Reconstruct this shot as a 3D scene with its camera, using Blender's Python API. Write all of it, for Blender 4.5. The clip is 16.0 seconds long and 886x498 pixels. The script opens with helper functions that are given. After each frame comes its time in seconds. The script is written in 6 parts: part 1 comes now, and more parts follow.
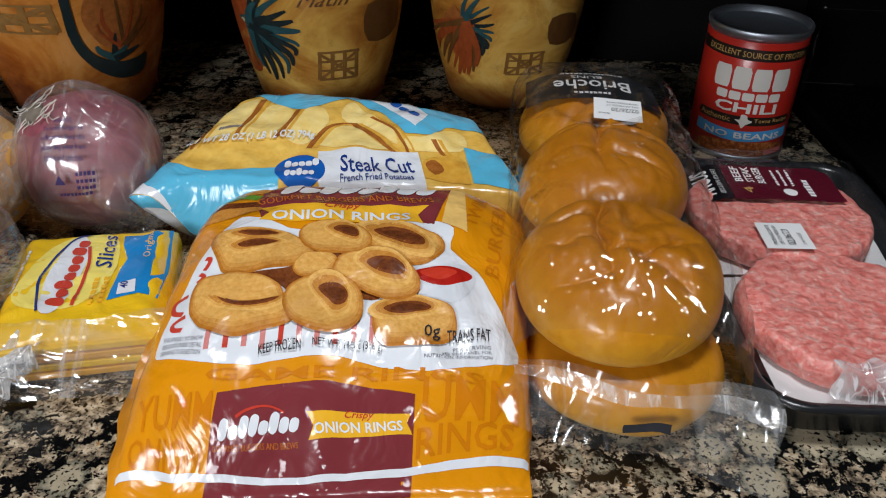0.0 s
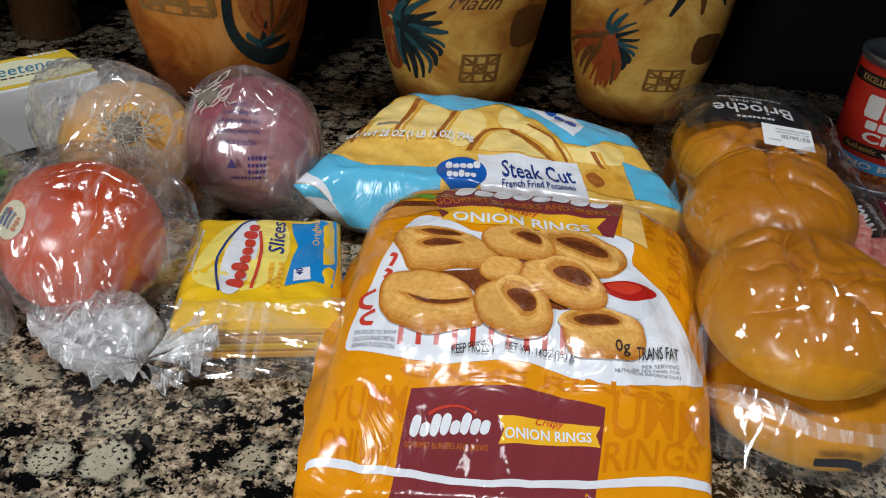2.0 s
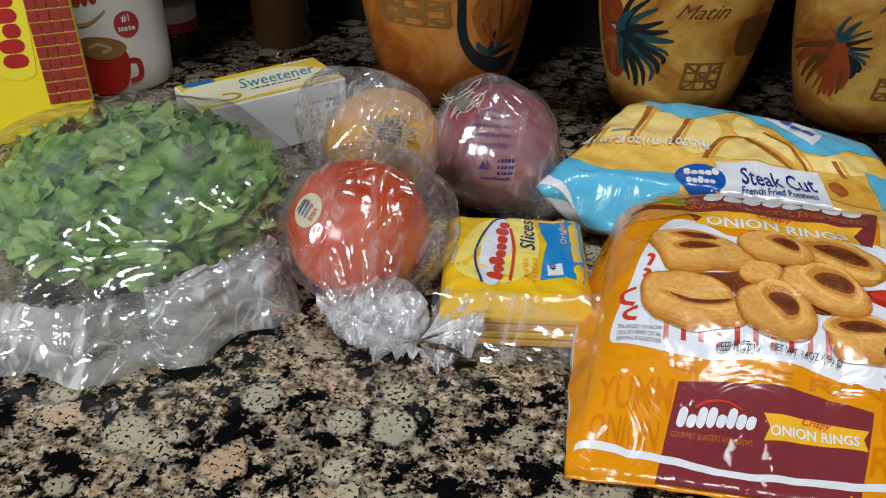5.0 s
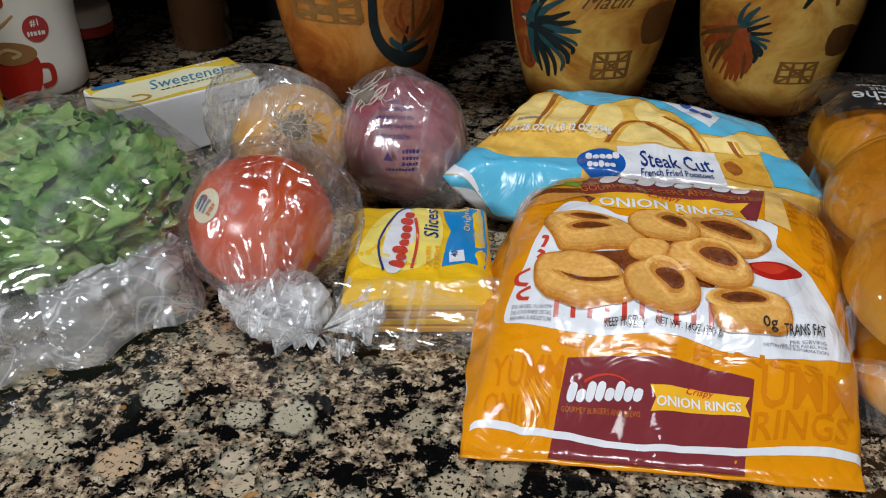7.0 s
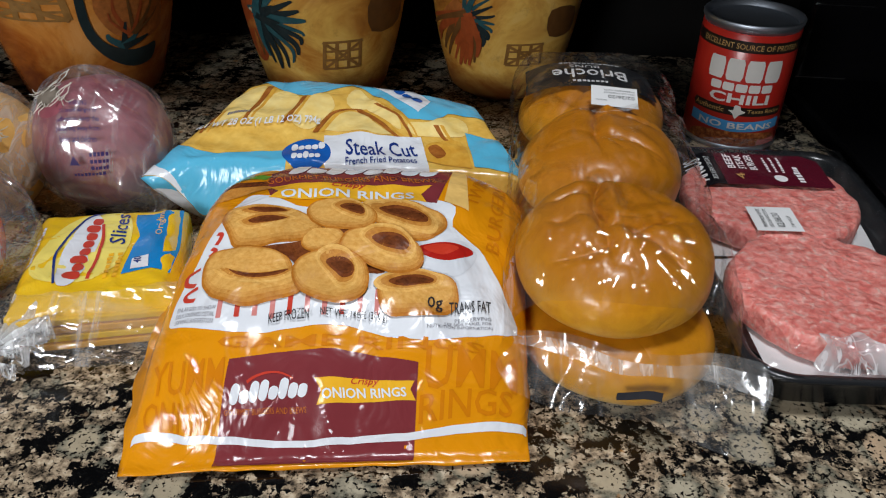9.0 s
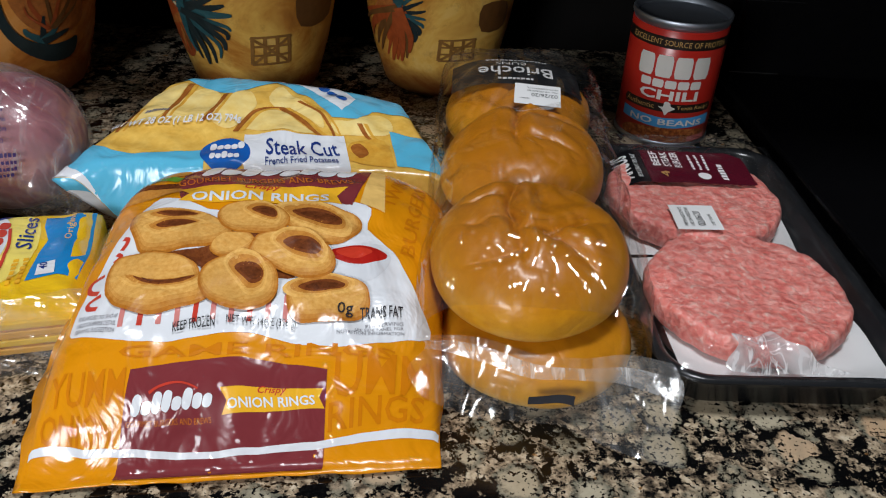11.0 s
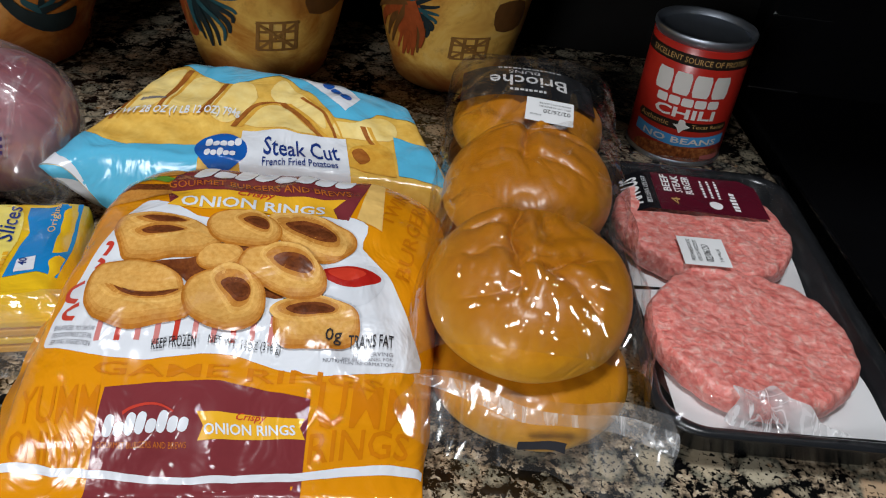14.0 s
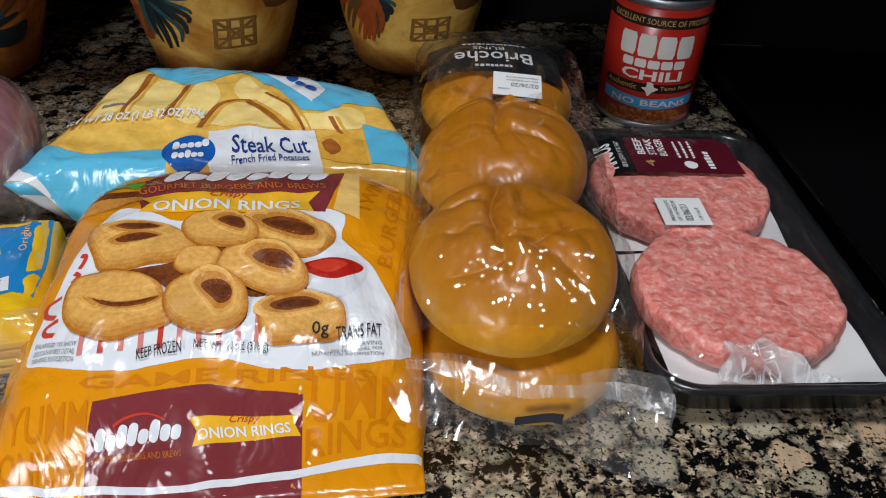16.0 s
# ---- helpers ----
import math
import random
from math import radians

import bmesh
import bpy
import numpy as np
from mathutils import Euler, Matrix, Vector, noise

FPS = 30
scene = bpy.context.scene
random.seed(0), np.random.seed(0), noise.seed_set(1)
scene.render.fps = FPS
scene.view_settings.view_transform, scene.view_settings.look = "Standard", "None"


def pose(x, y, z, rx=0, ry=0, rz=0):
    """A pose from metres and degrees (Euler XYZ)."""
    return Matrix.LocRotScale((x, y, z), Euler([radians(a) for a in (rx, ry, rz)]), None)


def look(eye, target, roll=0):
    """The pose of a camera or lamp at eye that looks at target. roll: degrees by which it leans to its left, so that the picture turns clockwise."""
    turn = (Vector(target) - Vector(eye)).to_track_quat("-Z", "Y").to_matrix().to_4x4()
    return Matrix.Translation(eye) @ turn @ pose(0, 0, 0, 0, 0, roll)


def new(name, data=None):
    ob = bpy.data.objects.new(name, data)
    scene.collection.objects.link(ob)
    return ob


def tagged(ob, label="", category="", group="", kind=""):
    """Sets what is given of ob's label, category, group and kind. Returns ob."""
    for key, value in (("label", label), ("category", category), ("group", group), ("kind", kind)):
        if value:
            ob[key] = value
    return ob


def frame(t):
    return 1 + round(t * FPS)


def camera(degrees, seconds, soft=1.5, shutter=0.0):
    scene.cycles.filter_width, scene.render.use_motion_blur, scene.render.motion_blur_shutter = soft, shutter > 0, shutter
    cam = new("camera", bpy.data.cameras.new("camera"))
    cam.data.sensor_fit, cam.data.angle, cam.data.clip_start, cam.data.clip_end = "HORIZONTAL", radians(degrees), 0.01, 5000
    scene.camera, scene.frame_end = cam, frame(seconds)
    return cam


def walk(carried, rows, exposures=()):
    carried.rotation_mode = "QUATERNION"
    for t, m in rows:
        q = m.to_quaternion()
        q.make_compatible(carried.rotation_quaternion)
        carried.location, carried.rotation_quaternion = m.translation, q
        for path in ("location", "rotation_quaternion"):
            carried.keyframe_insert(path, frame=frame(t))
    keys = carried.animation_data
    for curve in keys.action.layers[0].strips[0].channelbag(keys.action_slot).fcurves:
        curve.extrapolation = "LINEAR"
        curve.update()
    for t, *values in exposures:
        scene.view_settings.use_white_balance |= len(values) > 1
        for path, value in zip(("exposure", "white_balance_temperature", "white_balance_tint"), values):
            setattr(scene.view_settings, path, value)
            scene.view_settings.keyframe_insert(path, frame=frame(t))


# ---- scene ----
cam = camera(56.8, 16.0, 1.1)
PATH = [
    (0, (0.0846, 0.0846, 0.2995), (-0.0149, 1.6396, -0.7152), 1.4),
    (0.5, (0.0688, 0.0791, 0.3023), (-0.0344, 1.6331, -0.7133), 1.8),
    (1, (0.0465, 0.08, 0.3013), (-0.0456, 1.6396, -0.7077), 4.3),
    (1.5, (0.0233, 0.0763, 0.3004), (-0.1032, 1.6331, -0.7087), 5.1),
    (2, (0.0065, 0.0753, 0.2995), (-0.1655, 1.6247, -0.7152), 4.8),
    (2.5, (-0.0102, 0.0679, 0.3004), (-0.2018, 1.6136, -0.7161), 4.7),
    (3, (-0.0195, 0.0623, 0.3023), (-0.2204, 1.6098, -0.7096), 4.9),
    (3.5, (-0.0288, 0.0539, 0.3041), (-0.2185, 1.6043, -0.7049), 5.4),
    (4, (-0.0474, 0.0456, 0.305), (-0.3692, 1.5698, -0.7105), 3.9),
    (4.2, (-0.0512, 0.0428, 0.3069), (-0.4278, 1.5522, -0.7124), 2.9),
    (6.3, (-0.0456, 0.026, 0.3116), (-0.5571, 1.4964, -0.7068), 0.1),
    (6.5, (-0.04, 0.027, 0.3088), (-0.5301, 1.5066, -0.7077), 0),
    (7, (-0.014, 0.0353, 0.306), (-0.412, 1.5438, -0.7068), 0.3),
    (7.5, (0.0084, 0.0391, 0.305), (-0.3301, 1.568, -0.6984), 0.8),
    (8, (0.0353, 0.0484, 0.305), (-0.1972, 1.5987, -0.6966), 1.3),
    (8.5, (0.0605, 0.0577, 0.2995), (-0.08, 1.6173, -0.704), 1.9),
    (9, (0.0837, 0.0632, 0.2985), (-0.0102, 1.6201, -0.7161), 1.9),
    (9.5, (0.1023, 0.0679, 0.3004), (0.0363, 1.621, -0.7217), 1.5),
    (9.7, (0.1088, 0.0688, 0.2995), (0.053, 1.6145, -0.7328), 1.5),
    (11.8, (0.1088, 0.0763, 0.3078), (0.1144, 1.6284, -0.717), 3.5),
    (12, (0.1051, 0.0772, 0.3106), (0.1088, 1.6303, -0.7133), 1.1),
    (12.5, (0.1023, 0.0874, 0.3097), (0.0735, 1.6377, -0.717), 2.8),
    (13, (0.0939, 0.1014, 0.3106), (0.0884, 1.6284, -0.7524), 4),
    (13.5, (0.0949, 0.106, 0.3125), (0.0939, 1.6117, -0.7793), 4.3),
    (14, (0.106, 0.1051, 0.3143), (0.1079, 1.6163, -0.7691), 7.3),
    (14.5, (0.107, 0.1051, 0.3125), (0.1228, 1.6136, -0.7747), 8.5),
    (15, (0.1023, 0.1125, 0.3116), (0.1302, 1.6191, -0.7793), 8.1),
    (15.5, (0.1079, 0.1107, 0.3143), (0.1283, 1.6033, -0.7961), 2.1),
    (16, (0.106, 0.107, 0.3106), (0.1553, 1.6005, -0.7961), 3.2),
]
walk(cam, [(t, look(eye, target, roll)) for t, eye, target, roll in PATH])

# ---- world, lamps, exposure ----
world = bpy.data.worlds.new("world")
scene.world = world
world.use_nodes = True
world.node_tree.nodes["Background"].inputs[0].default_value = (1.0, 0.93, 0.84, 1)
world.node_tree.nodes["Background"].inputs[1].default_value = 0.02
scene.view_settings.exposure = 0.0


def area_lamp(name, eye, target, sx, sy, watts, colour):
    d = bpy.data.lights.new(name, "AREA")
    d.shape, d.size, d.size_y, d.energy, d.color = "RECTANGLE", sx, sy, watts, colour
    ob = new(name, d)
    ob.matrix_world = look(eye, target)
    return ob


area_lamp("ceiling_lamp", (0.15, 0.20, 1.45), (0.15, 0.22, 0), 0.30, 0.22, 13.0, (0.96, 1.0, 1.05))
area_lamp("room_lamp", (-0.55, -0.95, 0.58), (-0.2, 0.6, 0.05), 0.40, 0.30, 15.0, (0.97, 1.0, 1.04))


# ---- materials ----
class Mat:
    """A small wrapper that builds a node material."""

    def __init__(self, name, rough=0.5, metal=0.0, spec=0.5):
        self.m = bpy.data.materials.new(name)
        self.m.use_nodes = True
        self.t = self.m.node_tree
        self.b = self.t.nodes["Principled BSDF"]
        self.out = self.t.nodes["Material Output"]
        self.b.inputs["Roughness"].default_value = rough
        self.b.inputs["Metallic"].default_value = metal
        self.b.inputs["Specular IOR Level"].default_value = spec

    def node(self, kind, **values):
        n = self.t.nodes.new(kind)
        for k, v in values.items():
            n.inputs[k.replace("_", " ")].default_value = v
        return n

    def link(self, a, b):
        self.t.links.new(a, b)

    def where(self, kind="Object", scale=(1, 1, 1), turn=0.0):
        if kind == "World":
            src = self.t.nodes.new("ShaderNodeNewGeometry").outputs["Position"]
        else:
            src = self.t.nodes.new("ShaderNodeTexCoord").outputs[kind]
        mp = self.t.nodes.new("ShaderNodeMapping")
        mp.inputs["Scale"].default_value = scale
        mp.inputs["Rotation"].default_value = (0, 0, turn)
        self.link(src, mp.inputs["Vector"])
        return mp.outputs["Vector"]

    def noise(self, vec, scale, detail=4.0, rough=0.55, warp=0.0):
        n = self.node("ShaderNodeTexNoise", Scale=scale, Detail=detail, Roughness=rough, Distortion=warp)
        self.link(vec, n.inputs["Vector"])
        return n.outputs["Fac"]

    def voronoi(self, vec, scale, feature="F1", out="Distance"):
        n = self.node("ShaderNodeTexVoronoi", Scale=scale)
        n.feature = feature
        self.link(vec, n.inputs["Vector"])
        return n.outputs[out]

    def ramp(self, fac, stops):
        n = self.t.nodes.new("ShaderNodeValToRGB")
        e = n.color_ramp.elements
        e[0].position, e[0].color = stops[0][0], (*stops[0][1], 1)
        e[1].position, e[1].color = stops[-1][0], (*stops[-1][1], 1)
        for p, c in stops[1:-1]:
            e.new(p).color = (*c, 1)
        self.link(fac, n.inputs["Fac"])
        return n.outputs["Color"]

    def value(self, fac, lo, hi, a=0.0, b=1.0):
        n = self.t.nodes.new("ShaderNodeMapRange")
        for k, v in zip(("From Min", "From Max", "To Min", "To Max"), (lo, hi, a, b)):
            n.inputs[k].default_value = v
        self.link(fac, n.inputs["Value"])
        return n.outputs["Result"]

    def math(self, op, a, b):
        n = self.t.nodes.new("ShaderNodeMath")
        n.operation = op
        for i, v in enumerate((a, b)):
            if isinstance(v, (int, float)):
                n.inputs[i].default_value = v
            else:
                self.link(v, n.inputs[i])
        return n.outputs[0]

    def mix(self, fac, a, b):
        n = self.t.nodes.new("ShaderNodeMix")
        n.data_type = "RGBA"
        for i, v in ((0, fac), (6, a), (7, b)):
            if isinstance(v, tuple):
                n.inputs[i].default_value = (*v, 1)
            elif isinstance(v, (int, float)):
                n.inputs[i].default_value = v
            else:
                self.link(v, n.inputs[i])
        return n.outputs[2]

    def folds(self, v, scale):
        """Height of crumpled film: rounded panels of two sizes between sharp creases."""
        big = self.math("ABSOLUTE", self.math("SUBTRACT", self.noise(v, scale, 1.0, 0.5, 1.3), 0.5), 0.0)
        small = self.math("ABSOLUTE", self.math("SUBTRACT", self.noise(v, scale * 2.7, 2.0, 0.5, 1.0), 0.5), 0.0)
        return big, self.math("ADD", big, self.math("MULTIPLY", small, 0.13))

    def crumple(self, v, scale, strength):
        """The normal of crumpled film."""
        n = self.node("ShaderNodeBump", Strength=1.0, Distance=strength / scale)
        self.link(self.folds(v, scale)[1], n.inputs["Height"])
        return n.outputs[0]

    def colour(self, c):
        if isinstance(c, tuple):
            self.b.inputs["Base Color"].default_value = (*c, 1)
        else:
            self.link(c, self.b.inputs["Base Color"])

    def bump(self, height, strength, distance=0.001, under=None):
        n = self.node("ShaderNodeBump", Strength=strength, Distance=distance)
        self.link(height, n.inputs["Height"])
        if under is not None:
            self.link(under, n.inputs["Normal"])
        self.link(n.outputs[0], self.b.inputs["Normal"])
        return n.outputs[0]


def plain(name, c, rough=0.5, metal=0.0, grain=0.08, scale=60.0, bump=0.15):
    """A surface of one colour with slight mottling and fine relief."""
    m = Mat(name, rough, metal)
    v = m.where("World")
    n = m.noise(v, scale)
    m.colour(m.mix(n, tuple(max(0, x * (1 - grain)) for x in c), tuple(min(1, x * (1 + grain)) for x in c)))
    if bump:
        m.bump(m.noise(v, scale * 6), bump, 0.0005)
    return m.m


def film(name, c, rough=0.20, wrinkle=0.5, scale=28.0, grain=0.06, coat=0.34):
    """Printed plastic film: glossy, with creases that break the highlights."""
    m = Mat(name, rough)
    v = m.where("World")
    n = m.noise(v, 90.0)
    m.colour(m.mix(n, tuple(x * (1 - grain) for x in c), tuple(min(1, x * (1 + grain)) for x in c)))
    h = m.noise(v, scale, 3.0, 0.5, 1.2)
    m.bump(h, wrinkle, 0.006)
    m.b.inputs["Coat Weight"].default_value = coat
    m.b.inputs["Coat Roughness"].default_value = 0.06
    m.link(m.crumple(m.where("World", (1.2, 0.36, 1.0), 0.6), 12.0, 0.30), m.b.inputs["Coat Normal"])
    m.b.inputs["Specular IOR Level"].default_value = 0.4
    return m.m


def clear_film(name, tint, haze, wrinkle=0.8, scale=40.0, rough=0.06, gloss=1.0, stretch=(1, 1, 1), turn=0.0):
    """Thin clear wrap: see-through with creases that catch the light; haze is the share of milky white."""
    m = Mat(name)
    m.t.nodes.remove(m.b)
    v = m.where("World", stretch, turn)
    big, height = m.folds(v, scale)
    bent = m.node("ShaderNodeBump", Strength=1.0, Distance=0.55 * wrinkle / scale)
    m.link(height, bent.inputs["Height"])
    clear = m.node("ShaderNodeBsdfTransparent", Color=(*tint, 1))
    milky = m.node("ShaderNodeBsdfDiffuse", Color=(0.93, 0.94, 0.95, 1))
    trans = m.node("ShaderNodeBsdfTranslucent", Color=(0.93, 0.94, 0.95, 1))
    both = m.node("ShaderNodeMixShader", Fac=0.35)
    m.link(milky.outputs[0], both.inputs[1])
    m.link(trans.outputs[0], both.inputs[2])
    shine = m.node("ShaderNodeBsdfGlossy", Roughness=rough)
    fres = m.node("ShaderNodeLayerWeight", Blend=0.5)
    for n in (shine, fres):
        m.link(bent.outputs[0], n.inputs["Normal"])
    cloud = m.value(m.noise(v, scale * 0.5, 3.0, 0.6, 0.8), 0.36, 0.70, haze * 0.15, min(1.0, haze * 1.6))
    long = m.where("World", (2.4, 0.6, 0.6), turn + 0.9)
    streak = m.value(m.noise(long, scale * 1.3, 3.0, 0.6, 1.4), 0.54, 0.68, 0.0, min(1.0, haze * 2.2))
    line = m.value(big, 0.0, 0.02, min(0.5, haze * 0.8), 0.0)
    a = m.node("ShaderNodeMixShader")
    m.link(m.math("MINIMUM", m.math("ADD", m.math("ADD", cloud, streak), line), 0.93), a.inputs[0])
    m.link(clear.outputs[0], a.inputs[1])
    m.link(both.outputs[0], a.inputs[2])
    b = m.node("ShaderNodeMixShader")
    edge = m.math("POWER", fres.outputs["Facing"], 4.0)
    m.link(m.math("ADD", m.math("MULTIPLY", edge, 0.35), 0.09 * gloss), b.inputs[0])
    m.link(a.outputs[0], b.inputs[1])
    m.link(shine.outputs[0], b.inputs[2])
    m.link(b.outputs[0], m.out.inputs["Surface"])
    return m.m


def granite():
    """Speckled granite: packed round tan crystals full of dark flecks, grey-green rims, black mica between."""
    m = Mat("granite", 0.12)
    v = m.where("World")
    n3 = m.node("ShaderNodeTexNoise", Scale=120.0, Detail=4.0, Roughness=0.65)
    m.link(v, n3.inputs["Vector"])
    warp = m.t.nodes.new("ShaderNodeVectorMath")
    warp.operation = "MULTIPLY_ADD"
    m.link(n3.outputs["Color"], warp.inputs[0])
    warp.inputs[1].default_value = (0.010, 0.010, 0.010)
    m.link(v, warp.inputs[2])
    wv = warp.outputs[0]
    fine = m.noise(v, 420.0, 3.0, 0.6)
    mid = m.noise(v, 150.0, 4.0, 0.65)
    # matrix of tan, cream and brown grains
    ground = m.ramp(mid, [(0.34, (0.010, 0.009, 0.008)), (0.42, (0.105, 0.080, 0.055)), (0.50, (0.30, 0.225, 0.150)), (0.58, (0.50, 0.395, 0.270)), (0.70, (0.66, 0.57, 0.43))])
    # round crystals, each with its own tint
    vor = m.node("ShaderNodeTexVoronoi", Scale=40.0, Randomness=0.9)
    m.link(wv, vor.inputs["Vector"])
    tint = m.t.nodes.new("ShaderNodeSeparateColor")
    m.link(vor.outputs["Color"], tint.inputs[0])
    heart = m.ramp(tint.outputs[0], [(0.0, (0.40, 0.34, 0.235)), (0.3, (0.55, 0.45, 0.31)), (0.55, (0.47, 0.43, 0.32)), (0.8, (0.56, 0.37, 0.22)), (1.0, (0.60, 0.53, 0.41))])
    heart = m.mix(m.value(mid, 0.42, 0.62, 0.0, 0.35), heart, (0.30, 0.25, 0.17))
    d = vor.outputs["Distance"]
    size = m.value(tint.outputs[1], 0.0, 1.0, 0.16, 0.50)
    inside = m.value(m.math("SUBTRACT", size, d), -0.05, 0.05)
    rim = m.value(m.math("SUBTRACT", m.math("ADD", size, 0.13), d), -0.05, 0.05, 0.0, 0.8)
    col = m.mix(rim, ground, m.mix(m.value(fine, 0.42, 0.60), (0.20, 0.195, 0.145), (0.055, 0.058, 0.046)))
    black = m.value(m.math("ADD", m.noise(wv, 88.0, 4.0, 0.68), m.math("MULTIPLY", m.noise(v, 22.0, 2.0), 0.35)), 0.685, 0.715)
    col = m.mix(black, col, (0.003, 0.003, 0.0033))
    col = m.mix(m.math("MULTIPLY", inside, 0.92), col, heart)
    fleck = m.value(m.math("ADD", fine, m.math("MULTIPLY", m.noise(v, 60.0, 2.0), 0.25)), 0.685, 0.715)
    col = m.mix(fleck, col, (0.006, 0.006, 0.006))
    rust = m.value(m.noise(v, 75.0, 2.0, 0.5), 0.70, 0.74, 0.0, 0.8)
    m.colour(m.mix(rust, col, (0.36, 0.17, 0.05)))
    return m.m


GRANITE = granite()
BLACK_GLASS = plain("black_glass", (0.003, 0.003, 0.0035), 0.10, grain=0.2, bump=0)
# near-black: the shade at the back wall is put into this base colour
BLACK_WALL = plain("shade_black", (0.004, 0.0036, 0.0033), 0.6, grain=0.4, scale=35)
WALL_PAINT = plain("wall_paint", (0.17, 0.155, 0.135), 0.8)
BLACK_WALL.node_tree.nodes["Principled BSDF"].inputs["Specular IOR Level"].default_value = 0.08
FLOOR_TILE = plain("floor_tile", (0.30, 0.25, 0.20), 0.5)


# ---- builders ----
def put(name, verts, faces, mat, parent=None, label="", smooth=True, mats=(), face_mats=None):
    me = bpy.data.meshes.new(name)
    me.from_pydata([tuple(v) for v in verts], [], faces)
    me.materials.append(mat)
    for x in mats:
        me.materials.append(x)
    if face_mats is not None:
        me.polygons.foreach_set("material_index", face_mats)
    if smooth:
        me.polygons.foreach_set("use_smooth", [True] * len(me.polygons))
    me.update()
    ob = new(name, me)
    if parent is not None:
        ob.parent = parent
    if label:
        ob["label"] = label
    return ob


def part(name, bm, material, parent, label="", smooth=False):
    me = bpy.data.meshes.new(name)
    bm.to_mesh(me)
    bm.free()
    me.materials.append(material)
    if smooth:
        me.polygons.foreach_set("use_smooth", [True] * len(me.polygons))
    ob = new(name, me)
    if parent is not None:
        ob.parent = parent
    if label:
        ob["label"] = label
    return ob


def thing(name, label, category, at=(0, 0, 0), turn=0.0, group="", kind=""):
    ob = new(name)
    ob.empty_display_size = 0.02
    ob.matrix_world = pose(*at, 0, 0, turn)
    return tagged(ob, label, category, group, kind)


def box_bm(x0, x1, y0, y1, z0, z1, bevel=0.0, segments=2):
    bm = bmesh.new()
    bmesh.ops.create_cube(bm, size=1.0)
    for v in bm.verts:
        v.co = Vector(((x0 + x1) / 2 + v.co.x * (x1 - x0), (y0 + y1) / 2 + v.co.y * (y1 - y0), (z0 + z1) / 2 + v.co.z * (z1 - z0)))
    if bevel:
        bmesh.ops.bevel(bm, geom=bm.edges[:], offset=bevel, segments=segments, affect="EDGES", profile=0.5)
    return bm


def lathe(profile, steps=64, squash=None):
    """Vertices and faces of a profile [(radius, z), ...] turned about the z axis."""
    verts, faces = [], []
    for r, z in profile:
        for i in range(steps):
            a = 2 * math.pi * i / steps
            verts.append((r * math.cos(a), r * math.sin(a), z))
    for j in range(len(profile) - 1):
        for i in range(steps):
            k = (i + 1) % steps
            faces.append((j * steps + i, j * steps + k, (j + 1) * steps + k, (j + 1) * steps + i))
    faces.append(tuple(range(steps))[::-1])
    faces.append(tuple((len(profile) - 1) * steps + i for i in range(steps)))
    return verts, faces


def grid_faces(nu, nv, wrap=False):
    out = []
    for j in range(nv - 1):
        for i in range(nu if wrap else nu - 1):
            k = (i + 1) % nu
            out.append((j * nu + i, j * nu + k, (j + 1) * nu + k, (j + 1) * nu + i))
    return out


def lerp_table(table, x):
    """Smooth interpolation through [(x, y), ...]."""
    if x <= table[0][0]:
        return table[0][1]
    n = len(table)
    for k in range(n - 1):
        (a, p), (b, q) = table[k], table[k + 1]
        if x <= b:
            f = (x - a) / (b - a)
            (a0, p0), (b1, q1) = table[max(0, k - 1)], table[min(n - 1, k + 2)]
            m0 = (q - p0) / (b - a0) * (b - a)
            m1 = (q1 - p) / (b1 - a) * (b - a)
            return (2 * f ** 3 - 3 * f * f + 1) * p + (f ** 3 - 2 * f * f + f) * m0 + (3 * f * f - 2 * f ** 3) * q + (f ** 3 - f * f) * m1
    return table[-1][1]


def wrinkle(x, y, z, scale, seed=0.0):
    return noise.noise(Vector((x * scale + seed, y * scale, z * scale)))


# ---- setting ----
slab = tagged(part("counter_top", box_bm(-1.5, 0.372, -0.02, 0.93, -0.035, 0.0, 0.004, 3), GRANITE, None), "polished black, tan and grey speckled granite counter top", "counter", kind="structure")
slab.rotation_euler = (0, 0, 0)
for v in slab.data.vertices:
    if v.co.x > 0.3:
        v.co.x += 0.012 - 0.075 * (v.co.y - 0.5)
tagged(part("wall_back", box_bm(-1.7, 2.2, 0.93, 1.03, -0.9, 1.5), BLACK_WALL, None), "backsplash wall behind the counter, its shade put into a near-black colour", "wall", kind="structure")
tagged(part("wall_left", box_bm(-1.8, -1.7, -2.3, 1.03, -0.9, 1.5), WALL_PAINT, None), "plain cream painted wall", "wall", kind="structure")
tagged(part("wall_right", box_bm(2.2, 2.3, -2.3, 1.03, -0.9, 1.5), WALL_PAINT, None), "plain cream painted wall", "wall", kind="structure")
tagged(part("wall_front", box_bm(-1.8, 2.3, -2.4, -2.3, -0.9, 1.5), WALL_PAINT, None), "plain cream painted wall", "wall", kind="structure")
tagged(part("ceiling", box_bm(-1.8, 2.3, -2.4, 1.03, 1.5, 1.6), WALL_PAINT, None), "plain cream painted ceiling", "ceiling", kind="structure")
tagged(part("floor", box_bm(-1.8, 2.3, -2.4, 1.03, -1.0, -0.9), FLOOR_TILE, None), "plain tan tiled floor", "floor", kind="structure")
# unseen block, added to keep the ceiling lamp off the back of the counter
tagged(part("shade_block", box_bm(-1.7, 2.2, 0.548, 0.93, 0.45, 1.5), BLACK_WALL, None), "unseen dark block added to shade the back of the counter", "wall", kind="structure")


